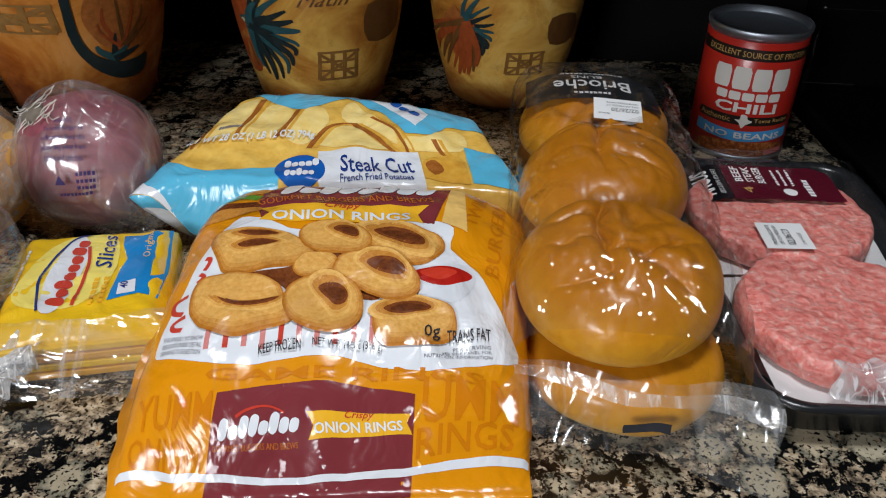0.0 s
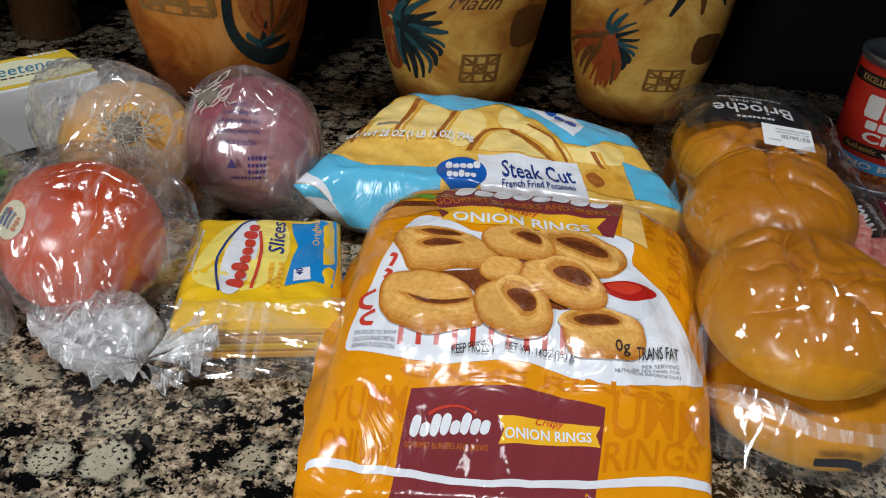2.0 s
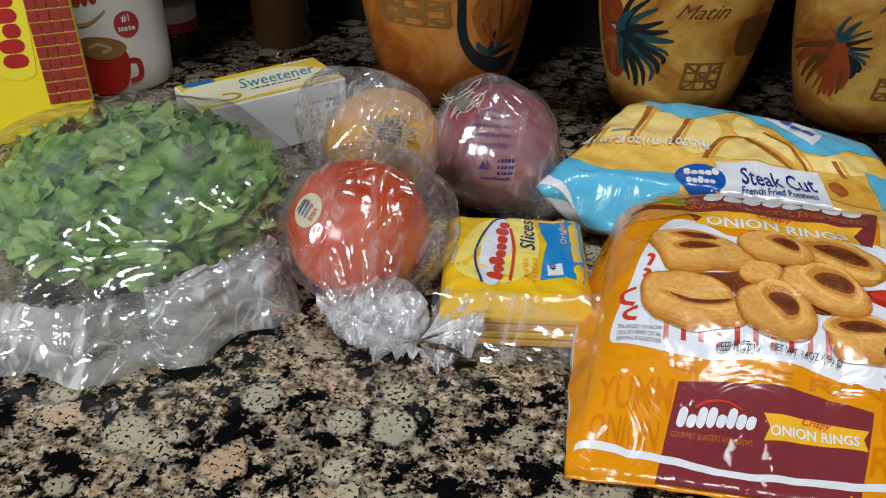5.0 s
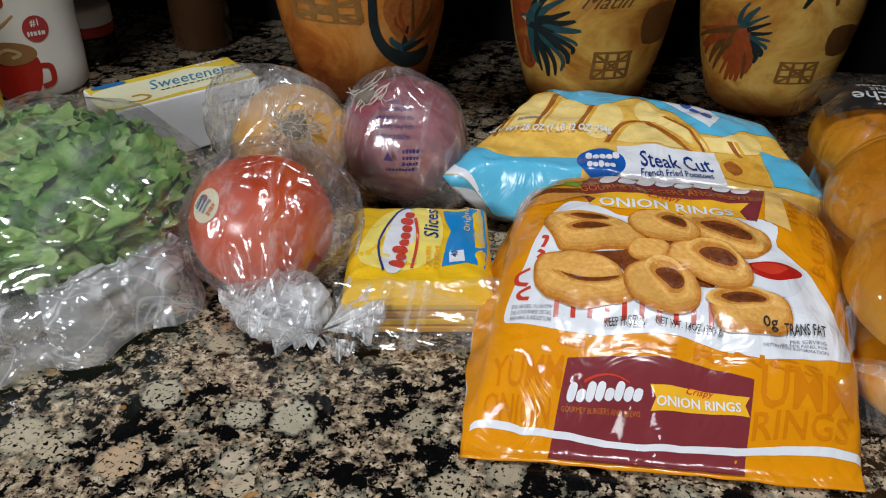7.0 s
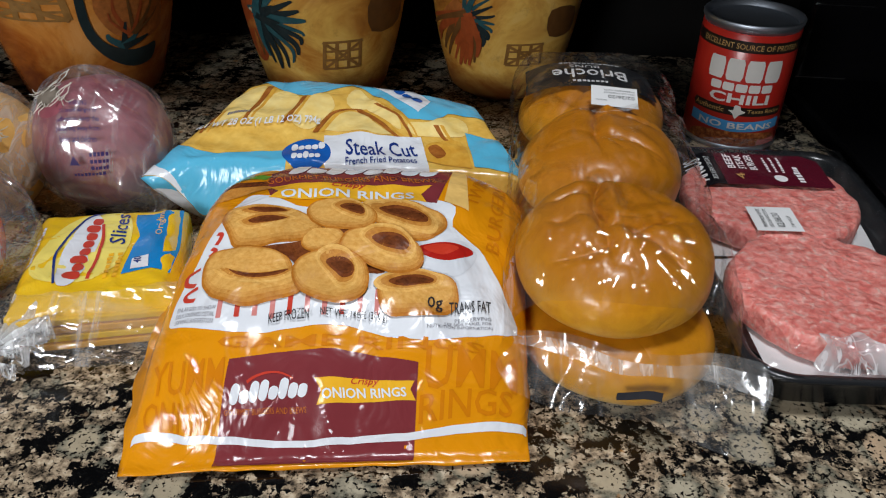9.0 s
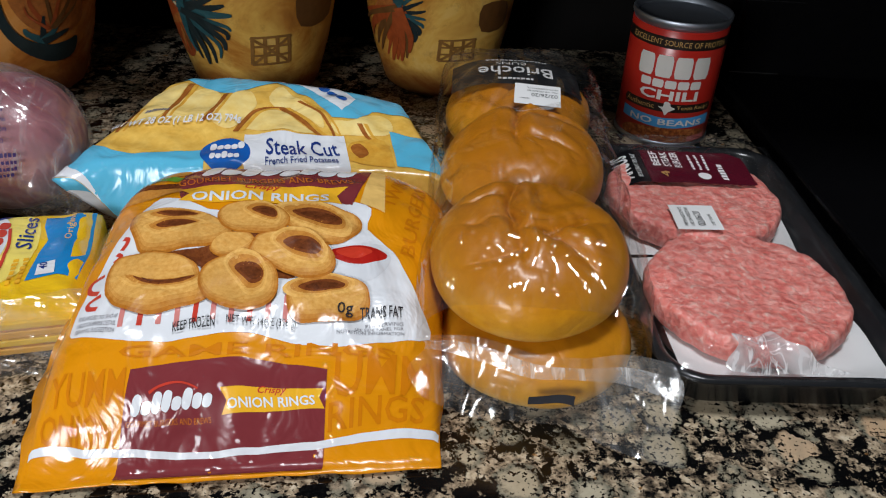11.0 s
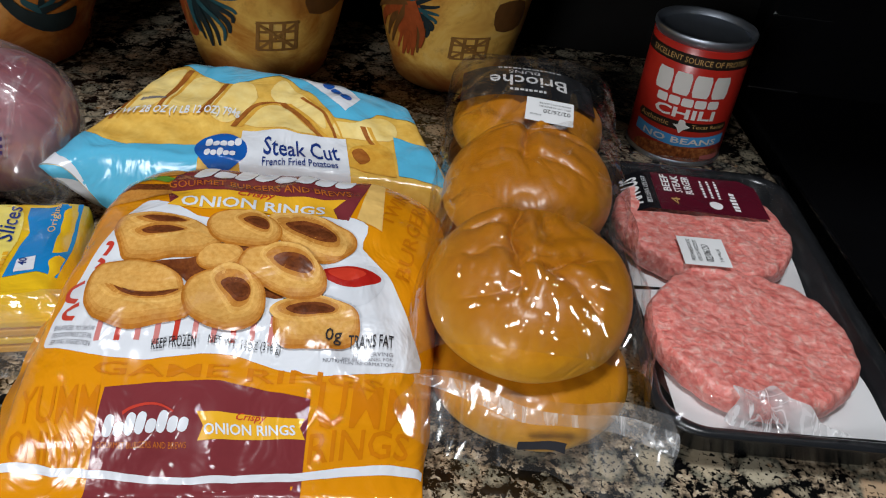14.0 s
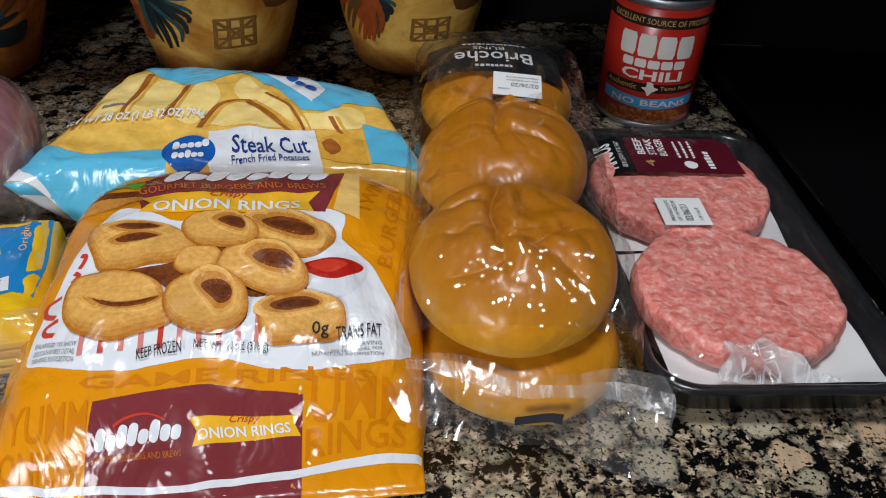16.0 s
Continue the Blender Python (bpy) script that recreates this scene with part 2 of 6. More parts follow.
def ridge(x, y, z, scale, seed=0.0):
    """Sharp folds, as in crumpled film: 0 in the flats, towards 1 on the crests."""
    return max(0.0, 1 - 3.0 * abs(noise.noise(Vector((x * scale + seed, y * scale - seed, z * scale)))))


# ---- printing and lettering that follows a curved face ----
def smooth_loop(points, steps=5):
    """A closed smooth outline through a few points."""
    out, n = [], len(points)
    for i in range(n):
        p = [Vector((*points[(i + k) % n], 0)) for k in (-1, 0, 1, 2)]
        for s in range(steps):
            t = s / steps
            v = 0.5 * (2 * p[1] + (p[2] - p[0]) * t + (2 * p[0] - 5 * p[1] + 4 * p[2] - p[3]) * t * t + (3 * p[1] - p[0] - 3 * p[2] + p[3]) * t ** 3)
            out.append((v.x, v.y))
    return out


def oval(c, a, b, n=36, wob=0.0, seed=0.0):
    out = []
    for i in range(n):
        t = 2 * math.pi * i / n
        k = 1 + wob * noise.noise(Vector((math.cos(t) * 2 + seed, math.sin(t) * 2, seed)))
        out.append((c[0] + k * (a[0] * math.cos(t) + b[0] * math.sin(t)), c[1] + k * (a[1] * math.cos(t) + b[1] * math.sin(t))))
    return out


def stroke(points, width, taper=0.0):
    """The outline of a brush stroke along a few points."""
    p = [Vector(q) for q in points]
    fine = []
    for i in range(len(p) - 1):
        a, b, c, d = p[max(0, i - 1)], p[i], p[i + 1], p[min(len(p) - 1, i + 2)]
        for s in range(5):
            t = s / 5
            fine.append(0.5 * (2 * b + (c - a) * t + (2 * a - 5 * b + 4 * c - d) * t * t + (3 * b - a - 3 * c + d) * t ** 3))
    fine.append(p[-1])
    left, right = [], []
    n = len(fine)
    for i, q in enumerate(fine):
        d = (fine[min(n - 1, i + 1)] - fine[max(0, i - 1)])
        d = d.normalized() if d.length else Vector((1, 0))
        w = width * 0.5 * (1 - taper * i / (n - 1))
        left.append((q.x - d.y * w, q.y + d.x * w))
        right.append((q.x + d.y * w, q.y - d.x * w))
    return left + right[::-1]


def decal(name, point, outline, mat, parent, lift=0.0003, cell=0.04, label=""):
    """A thin printed patch: a flat outline in (u, v), cut to a grid and laid on the face."""
    bm = bmesh.new()
    face = bm.faces.new([bm.verts.new((u, v, 0)) for u, v in outline])
    bm.normal_update()
    if face.normal.z < 0:
        face.normal_flip()
    bmesh.ops.triangulate(bm, faces=bm.faces[:])
    cut_to_grid(bm, cell)
    for v in bm.verts:
        v.co = Vector(point(v.co.x, v.co.y, lift))
    return part(name, bm, mat, parent, label, True)


def cut_to_grid(bm, cell):
    for axis in (0, 1):
        lo = min(v.co[axis] for v in bm.verts)
        hi = max(v.co[axis] for v in bm.verts)
        k = math.ceil(lo / cell + 1e-6)
        while k * cell < hi - 1e-6:
            co, no = Vector((0, 0, 0)), Vector((0, 0, 0))
            co[axis], no[axis] = k * cell, 1.0
            bmesh.ops.bisect_plane(bm, geom=bm.verts[:] + bm.edges[:] + bm.faces[:], plane_co=co, plane_no=no, dist=1e-6)
            k += 1


def letters(body, bold=0.0, slant=0.0):
    """The outline mesh of a line of writing, scaled to one by one."""
    c = bpy.data.curves.new("letters", "FONT")
    c.body, c.resolution_u, c.offset, c.shear = body, 2, bold, slant
    ob = new("letters", c)
    dg = bpy.context.evaluated_depsgraph_get()
    me = bpy.data.meshes.new_from_object(ob.evaluated_get(dg))
    bpy.data.objects.remove(ob)
    bpy.data.curves.remove(c)
    bm = bmesh.new()
    bm.from_mesh(me)
    bpy.data.meshes.remove(me)
    xs, ys = [v.co.x for v in bm.verts], [v.co.y for v in bm.verts]
    x0, x1, y0, y1 = min(xs), max(xs), min(ys), max(ys)
    for v in bm.verts:
        v.co = Vector(((v.co.x - x0) / (x1 - x0), (v.co.y - y0) / (y1 - y0), 0))
    return bm


def word(name, body, point, a, b, c, mat, parent, lift=0.0006, bold=0.0, slant=0.0):
    """Writing on a face: a its lower left, b its lower right and c its upper left corner in (u, v)."""
    bm = letters(body, bold, slant)
    cut = Matrix(((b[0] - a[0], c[0] - a[0]), (b[1] - a[1], c[1] - a[1])))
    for v in bm.verts:
        d = cut @ Vector((v.co.x, v.co.y))
        v.co = Vector((a[0] + d.x, a[1] + d.y, 0))
    if point in (ring_point, fries_point):
        cut_to_grid(bm, CELL)
    for v in bm.verts:
        v.co = Vector(point(v.co.x, v.co.y, lift))
    return part(name, bm, mat, parent)


def bars(name, point, a, b, c, n, mat, parent, lift=0.0006, seed=1, fill=0.72):
    """Plain bars where unreadable small writing stands, joined into one part."""
    rnd = random.Random(seed)
    bm = bmesh.new()
    x = 0.0
    ws = [rnd.uniform(0.7, 1.3) for _ in range(n)]
    for w in ws:
        w /= sum(ws)
        top = rnd.uniform(0.70, 1.0)
        q = []
        for s, t in ((x, 0), (x + w * fill, 0), (x + w * fill, top), (x, top)):
            u = a[0] + (b[0] - a[0]) * s + (c[0] - a[0]) * t
            v = a[1] + (b[1] - a[1]) * s + (c[1] - a[1]) * t
            q.append(bm.verts.new(point(u, v, lift)))
        bm.faces.new(q)
        x += w
    tagged(part(name, bm, mat, parent), kind="stuff")


def mark(point, a, b, c, heights, mat, parent, lift=0.0008, slant=0.0, cell=0.02, square=False):
    """A trade mark as plain rounded shapes, one to each height."""
    n = len(heights)
    for k, h in enumerate(heights):
        s0, s1 = (k + 0.06) / n, (k + 0.94) / n
        r = (0.08 if square else 0.3) / n
        loop = []
        for s, t in ((s0 + r, 0), (s1 - r, 0), (s1, h * 0.2), (s1 + slant * h / n, h * 0.8), (s1 - r + slant * h / n, h), (s0 + r + slant * h / n, h), (s0 + slant * h / n, h * 0.8), (s0, h * 0.2)):
            loop.append((a[0] + (b[0] - a[0]) * s + (c[0] - a[0]) * t, a[1] + (b[1] - a[1]) * s + (c[1] - a[1]) * t))
        decal("printed_mark", point, loop if square else smooth_loop(loop, 3), mat, parent, lift, cell)


def flat(origin, x_axis, y_axis):
    """A flat face as (u, v) in metres along two axes."""
    o, a, b = Vector(origin), Vector(x_axis).normalized(), Vector(y_axis).normalized()
    n = a.cross(b)

    def point(u, v, lift=0.0):
        return tuple(o + a * u + b * v + n * lift)
    return point


# ---- shapes of the two frozen-food bags ----
def bag_point(plan, length, u, v, thick, edge=0.42, round_u=4.0):
    """A point on the top face of a filled pillow bag: plan holds its four corners, length its height along v."""
    (ax, ay), (bx, by), (cx, cy), (dx, dy) = plan
    fx, fy = ax + (bx - ax) * u, ay + (by - ay) * u
    gx, gy = dx + (cx - dx) * u, dy + (cy - dy) * u
    x, y = fx + (gx - fx) * v, fy + (gy - fy) * v
    h = lerp_table(length, v)
    s = max(0.0, 1 - abs(2 * u - 1) ** round_u) ** 0.5
    return x, y, max(0.003, h * (edge + (1 - edge) * s)) + thick


RING_PLAN = ((-0.075, 0.311), (0.110, 0.338), (0.108, 0.522), (-0.088, 0.508))
RING_LENGTH = [(0, 0.004), (0.03, 0.006), (0.10, 0.026), (0.17, 0.040), (0.27, 0.052), (0.45, 0.063), (0.60, 0.069), (0.75, 0.072), (0.86, 0.071), (0.93, 0.067), (0.97, 0.060), (1.0, 0.046)]
FRIES_PLAN = ((-0.142, 0.518), (0.116, 0.526), (0.064, 0.630), (-0.090, 0.654))
FRIES_LENGTH = [(0, 0.050), (0.15, 0.053), (0.3, 0.056), (0.6, 0.064), (0.85, 0.068), (0.95, 0.064), (1.0, 0.056)]


def ring_point(u, v, lift=0.0):
    x, y, z = bag_point(RING_PLAN, RING_LENGTH, u, v, lift)
    w = min(1.0, v * 8, (1 - v) * 12)
    seam = math.exp(-v / 0.10) + 0.8 * math.exp(-(1 - v) / 0.08)
    z -= 0.0040 * min(1.0, v * 14) * seam * ridge(x * 1.0, y * 0.35, 0, 34, 2.6)
    if v < 0.04:
        z += 0.0007 * math.sin(v * 900)
    z += w * (0.0022 * wrinkle(x, y, 0, 38, 3.1) + 0.0010 * wrinkle(x, y, 0, 95, 7.7))
    return x, y, z


def fries_point(u, v, lift=0.0):
    x, y, z = bag_point(FRIES_PLAN, FRIES_LENGTH, u, v, lift, 0.86, 3.0)
    dip = max(0.0, 1 - v / 0.12) * min(1.0, u / 0.14)
    z -= 0.034 * dip * dip
    z += 0.0030 * wrinkle(x, y, 0, 30, 1.7) + 0.0014 * wrinkle(x, y, 0, 80, 4.2)
    return x, y, z


def pillow(name, point, mat, parent, nu=72, nv=72, floor=0.002, sides=((1.012, 0.72), (1.012, 0.42), (0.99, 0.16), (0.95, 0.0)), back=None, bulge=0.0, first=0, shoulder=None, label=""):
    """The closed body of a filled bag: a top face by point(u, v), and an underside that lies on the counter."""
    verts, faces, kinds = [], [], []
    top = {}
    for j in range(nv + 1):
        for i in range(nu + 1):
            top[i, j] = len(verts)
            verts.append(point(i / nu, j / nv))
    for j in range(nv):
        for i in range(nu):
            faces.append((top[i, j], top[i + 1, j], top[i + 1, j + 1], top[i, j + 1]))
            kinds.append(0)
    rim = [(i, 0) for i in range(nu)] + [(nu, j) for j in range(nv)] + [(i, nv) for i in range(nu, 0, -1)] + [(0, j) for j in range(nv, 0, -1)]
    cx = sum(verts[top[k]][0] for k in rim) / len(rim)
    cy = sum(verts[top[k]][1] for k in rim) / len(rim)
    loops = [[top[k] for k in rim]]
    for f, drop in sides:
        ring = []
        for i, j in rim:
            x, y, z = verts[top[i, j]]
            g = f + (bulge * math.sin(math.pi * j / nv) * 4 * drop * (1 - drop) if i == 0 else 0.0)
            ring.append(len(verts))
            w = 0.002 * wrinkle(x, y, drop, 60, 5.0)
            verts.append((cx + (x - cx) * g + w, cy + (y - cy) * g + w, floor + (z - floor) * drop))
        loops.append(ring)
    n = len(rim)
    for step, (a, b) in enumerate(zip(loops, loops[1:])):
        for i in range(n):
            k = (i + 1) % n
            faces.append((a[k], a[i], b[i], b[k]))
            kinds.append(2 if shoulder is not None and step < 1 and (rim[i][0] == 0 or rim[i][1] == 0) else 1 if back is not None and ((rim[i][0] == 0 and step > first) or (first < 0 and rim[i][1] == 0)) else 0)
    faces.append(tuple(loops[-1])[::-1])
    kinds.append(0)
    return put(name, verts, faces, mat, parent, label, mats=tuple(x for x in (back, shoulder) if x), face_mats=kinds)


def wrap(name, centre, radii, mat, parent, amp=0.006, fold=26.0, seed=0.0, power=2.0, nu=96, nv=64, floor=0.0015, pull=None, label=""):
    """A loose crumpled film bag round something: a rounded shell with sharp folds, resting on the counter."""
    verts = []
    for j in range(nv):
        th = math.pi * (j + 0.5) / nv
        for i in range(nu):
            a = 2 * math.pi * i / nu
            d = Vector((math.sin(th) * math.cos(a), math.sin(th) * math.sin(a), math.cos(th)))
            k = (abs(d.x) ** power + abs(d.y) ** power + abs(d.z) ** power) ** (-1 / power)
            q = Vector((d.x * radii[0], d.y * radii[1], d.z * radii[2])) * k
            if pull is not None:
                q += Vector(pull(d))
            w = amp * (ridge(q.x, q.y, q.z, fold, seed) - 0.10 + 0.15 * ridge(q.x, q.y, q.z, fold * 2.3, seed + 9) + 0.6 * noise.noise(q * fold * 0.6 + Vector((seed, 0, 0))))
            q += d * w
            q += Vector(centre)
            if q.z < floor:
                q.z = floor + 0.0006 * (i % 2)
            verts.append(tuple(q))
    faces = grid_faces(nu, nv, True)
    faces.append(tuple(range(nu))[::-1])
    faces.append(tuple((nv - 1) * nu + i for i in range(nu)))
    return put(name, verts, faces, mat, parent, label)


def drape(name, centre, radii, mat, parent, gathers=(), amp=0.003, fold=30.0, seed=0.0, nu=150, nv=100, floor=0.0015, label=""):
    """Thin film drawn round something; each gather (direction, reach, tightness, pleats, depth) pulls it to a point with pleats running to it."""
    pulls = []
    for d, reach, tight, pleats, depth in gathers:
        s = Vector(d).normalized()
        x = s.orthogonal().normalized()
        pulls.append((s, x, s.cross(x), reach, tight, pleats, depth))
    verts = []
    for j in range(nv):
        th = math.pi * (j + 0.5) / nv
        for i in range(nu):
            a = 2 * math.pi * i / nu
            d = Vector((math.sin(th) * math.cos(a), math.sin(th) * math.sin(a), math.cos(th)))
            q = Vector((d.x * radii[0], d.y * radii[1], d.z * radii[2]))
            out = amp * (ridge(q.x, q.y, q.z, fold, seed) - 0.3 + 0.3 * ridge(q.x, q.y, q.z, fold * 2.2, seed + 9)) + 1.2 * amp * noise.noise(q * fold * 0.5 + Vector((seed, 0, 0)))
            for s, x, y, reach, tight, pleats, depth in pulls:
                c = d.dot(s)
                out += reach * math.exp(tight * (c - 1))
                if pleats:
                    phi = math.atan2(d.dot(y), d.dot(x))
                    out += depth * math.exp(tight * 0.45 * (c - 1)) * (1 - math.exp(-30 * (1 - c))) * abs(math.sin(phi * pleats * 0.5 + 1.6 * noise.noise(Vector((phi * 1.5, c * 3, seed)))))
            q += d * out + Vector(centre)
            if q.z < floor:
                q.z = floor + 0.0006 * (i % 2)
            verts.append(tuple(q))
    faces = [f for f in grid_faces(nu, nv, True) if max(verts[k][2] for k in f) > floor + 0.0012]
    faces.append(tuple(range(nu))[::-1])
    return put(name, verts, faces, mat, parent, label)


CELL = 1 / 96

# ---- colours of print ----
ORANGE = film("orange_film", (0.72, 0.268, 0.004))
DEEP_YELLOW = film("deep_orange_print", (0.62, 0.195, 0.004))
WHITE = film("white_print", (0.74, 0.76, 0.80))
MAROON = film("maroon_print", (0.20, 0.032, 0.038))
BANNER = film("banner_print", (0.84, 0.44, 0.025))
RED_INK = film("red_print", (0.55, 0.05, 0.03))
RUST_INK = film("rust_print", (0.55, 0.15, 0.02))
BLACK_INK = film("black_print", (0.03, 0.03, 0.035))
GREY_INK = film("grey_print", (0.20, 0.20, 0.23))
GREEN_INK = film("green_print", (0.12, 0.28, 0.03))
AMBER_INK = film("amber_print", (0.82, 0.52, 0.16))
SKY_INK = film("sky_blue_print", (0.10, 0.46, 0.68))
BLUE_INK = film("blue_print", (0.01, 0.10, 0.40))
NAVY_INK = film("navy_print", (0.015, 0.04, 0.20))
KETCHUP = film("ketchup_print", (0.42, 0.015, 0.01))


def crumb_print(name, lo, hi, scale=360.0):
    m = Mat(name, 0.24)
    v = m.where("World")
    n = m.noise(v, scale, 4.0, 0.65)
    big = m.noise(v, 70.0, 2.0)
    m.colour(m.mix(m.value(big, 0.45, 0.75, 0.0, 0.30), m.mix(m.value(n, 0.30, 0.70), lo, hi), tuple(0.70 * x for x in lo)))
    m.bump(m.noise(v, 28.0, 3.0, 0.5, 1.2), 0.5, 0.006)
    m.b.inputs["Coat Weight"].default_value = 0.35
    m.b.inputs["Coat Roughness"].default_value = 0.08
    return m.m


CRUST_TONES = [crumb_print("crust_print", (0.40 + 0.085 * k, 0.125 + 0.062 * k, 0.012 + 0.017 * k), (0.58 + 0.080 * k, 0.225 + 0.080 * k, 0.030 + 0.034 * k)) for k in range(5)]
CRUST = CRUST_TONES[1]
CRUST_HOLE = crumb_print("crust_hole_print", (0.085, 0.022, 0.008), (0.20, 0.055, 0.016))
FRY = crumb_print("fried_potato_print", (0.72, 0.40, 0.06), (0.90, 0.58, 0.13), 80.0)
FRY_LIGHT = crumb_print("pale_potato_print", (0.86, 0.60, 0.17), (0.95, 0.76, 0.32), 60.0)
FRY_EDGE = crumb_print("fried_rim_print", (0.66, 0.32, 0.035), (0.80, 0.45, 0.07), 120.0)
FRY_GAP = crumb_print("fried_edge_print", (0.26, 0.07, 0.012), (0.45, 0.16, 0.03), 120.0)

# ---- bag of onion rings ----
rings_bag = thing("onion_rings_bag", "glossy orange plastic bag of frozen onion rings lying flat", "food bag")
pillow("bag_body", ring_point, ORANGE, rings_bag, 96, 96, back=WHITE, bulge=0.10)
decal("printed_patch", ring_point, smooth_loop([(0.05, 0.30), (0.055, 0.375), (0.084, 0.486), (0.10, 0.567), (0.137, 0.68), (0.182, 0.724), (0.266, 0.70), (0.37, 0.66), (0.60, 0.70), (0.708, 0.707), (0.779, 0.674), (0.775, 0.59), (0.85, 0.518), (0.895, 0.443), (0.935, 0.365), (0.965, 0.275), (0.855, 0.233), (0.753, 0.213), (0.674, 0.213), (0.594, 0.227), (0.514, 0.243), (0.397, 0.242), (0.29, 0.233), (0.182, 0.242), (0.09, 0.277)], 3), WHITE, rings_bag, 0.0003, CELL, "white printed patch")
decal("printed_panel", ring_point, [(0.235, 0.177), (0.35, 0.188), (0.466, 0.192), (0.59, 0.183), (0.711, 0.168), (0.713, 0.002), (0.436, 0.002), (0.213, 0.002)], MAROON, rings_bag, 0.0003, CELL, "maroon printed panel")
decal("printed_panel", ring_point, [(0.215, 0.95), (0.77, 0.95), (0.745, 0.80), (0.724, 0.69), (0.246, 0.70), (0.21, 0.80)], MAROON, rings_bag, 0.0003, CELL, "maroon printed panel")
decal("printed_stripe", ring_point, [(0.0, 0.060), (0.216, 0.047), (0.437, 0.040), (0.717, 0.047), (0.948, 0.058), (1.0, 0.062), (1.0, 0.078), (0.948, 0.073), (0.716, 0.058), (0.436, 0.050), (0.215, 0.058), (0.0, 0.074)], WHITE, rings_bag, 0.0005, CELL, "white printed stripe")
decal("printed_banner", ring_point, [(0.452, 0.138), (0.704, 0.134), (0.695, 0.12), (0.71, 0.103), (0.461, 0.097), (0.471, 0.117)], BANNER, rings_bag, 0.0005, CELL)
decal("printed_banner", ring_point, [(0.222, 0.778), (0.45, 0.772), (0.705, 0.775), (0.676, 0.73), (0.695, 0.687), (0.45, 0.690), (0.238, 0.697), (0.26, 0.735)], BANNER, rings_bag, 0.0005, CELL)
# low-contrast lettering on the orange ground
for txt, a, b, c in (("ONION", (0.03, 0.072), (0.205, 0.060), (0.03, 0.118)), ("YUMM", (0.04, 0.128), (0.225, 0.118), (0.04, 0.19)), ("UMM", (0.73, 0.115), (0.97, 0.125), (0.73, 0.20)), ("RINGS", (0.72, 0.068), (0.96, 0.082), (0.72, 0.112)), ("GAME RINGS", (0.20, 0.200), (0.88, 0.190), (0.20, 0.226)), ("TWIN", (0.84, 0.70), (0.88, 0.90), (0.80, 0.70)), ("BURGERS", (0.91, 0.52), (0.93, 0.90), (0.87, 0.52))):
    word("print", txt, ring_point, a, b, c, DEEP_YELLOW, rings_bag, 0.0004, 0.01)
PINK_INK = film("pink_print", (0.62, 0.22, 0.20))
# red outline lettering half hidden behind the picture
for k in range(11):
    u = 0.19 + 0.045 * k
    decal("printed_stroke", ring_point, stroke([(u, 0.268 + 0.004 * (k % 3)), (u - 0.004, 0.345)], 0.013), RED_INK if k % 3 == 1 else PINK_INK, rings_bag, 0.0005, CELL)
for pts in ([(0.10, 0.395), (0.07, 0.415), (0.068, 0.445), (0.10, 0.455)], [(0.11, 0.345), (0.085, 0.355), (0.08, 0.375), (0.11, 0.385)], [(0.115, 0.49), (0.13, 0.505), (0.115, 0.52)], [(0.125, 0.53), (0.135, 0.56), (0.12, 0.57)]):
    decal("printed_stroke", ring_point, stroke(pts, 0.012), RED_INK, rings_bag, 0.0005, CELL)
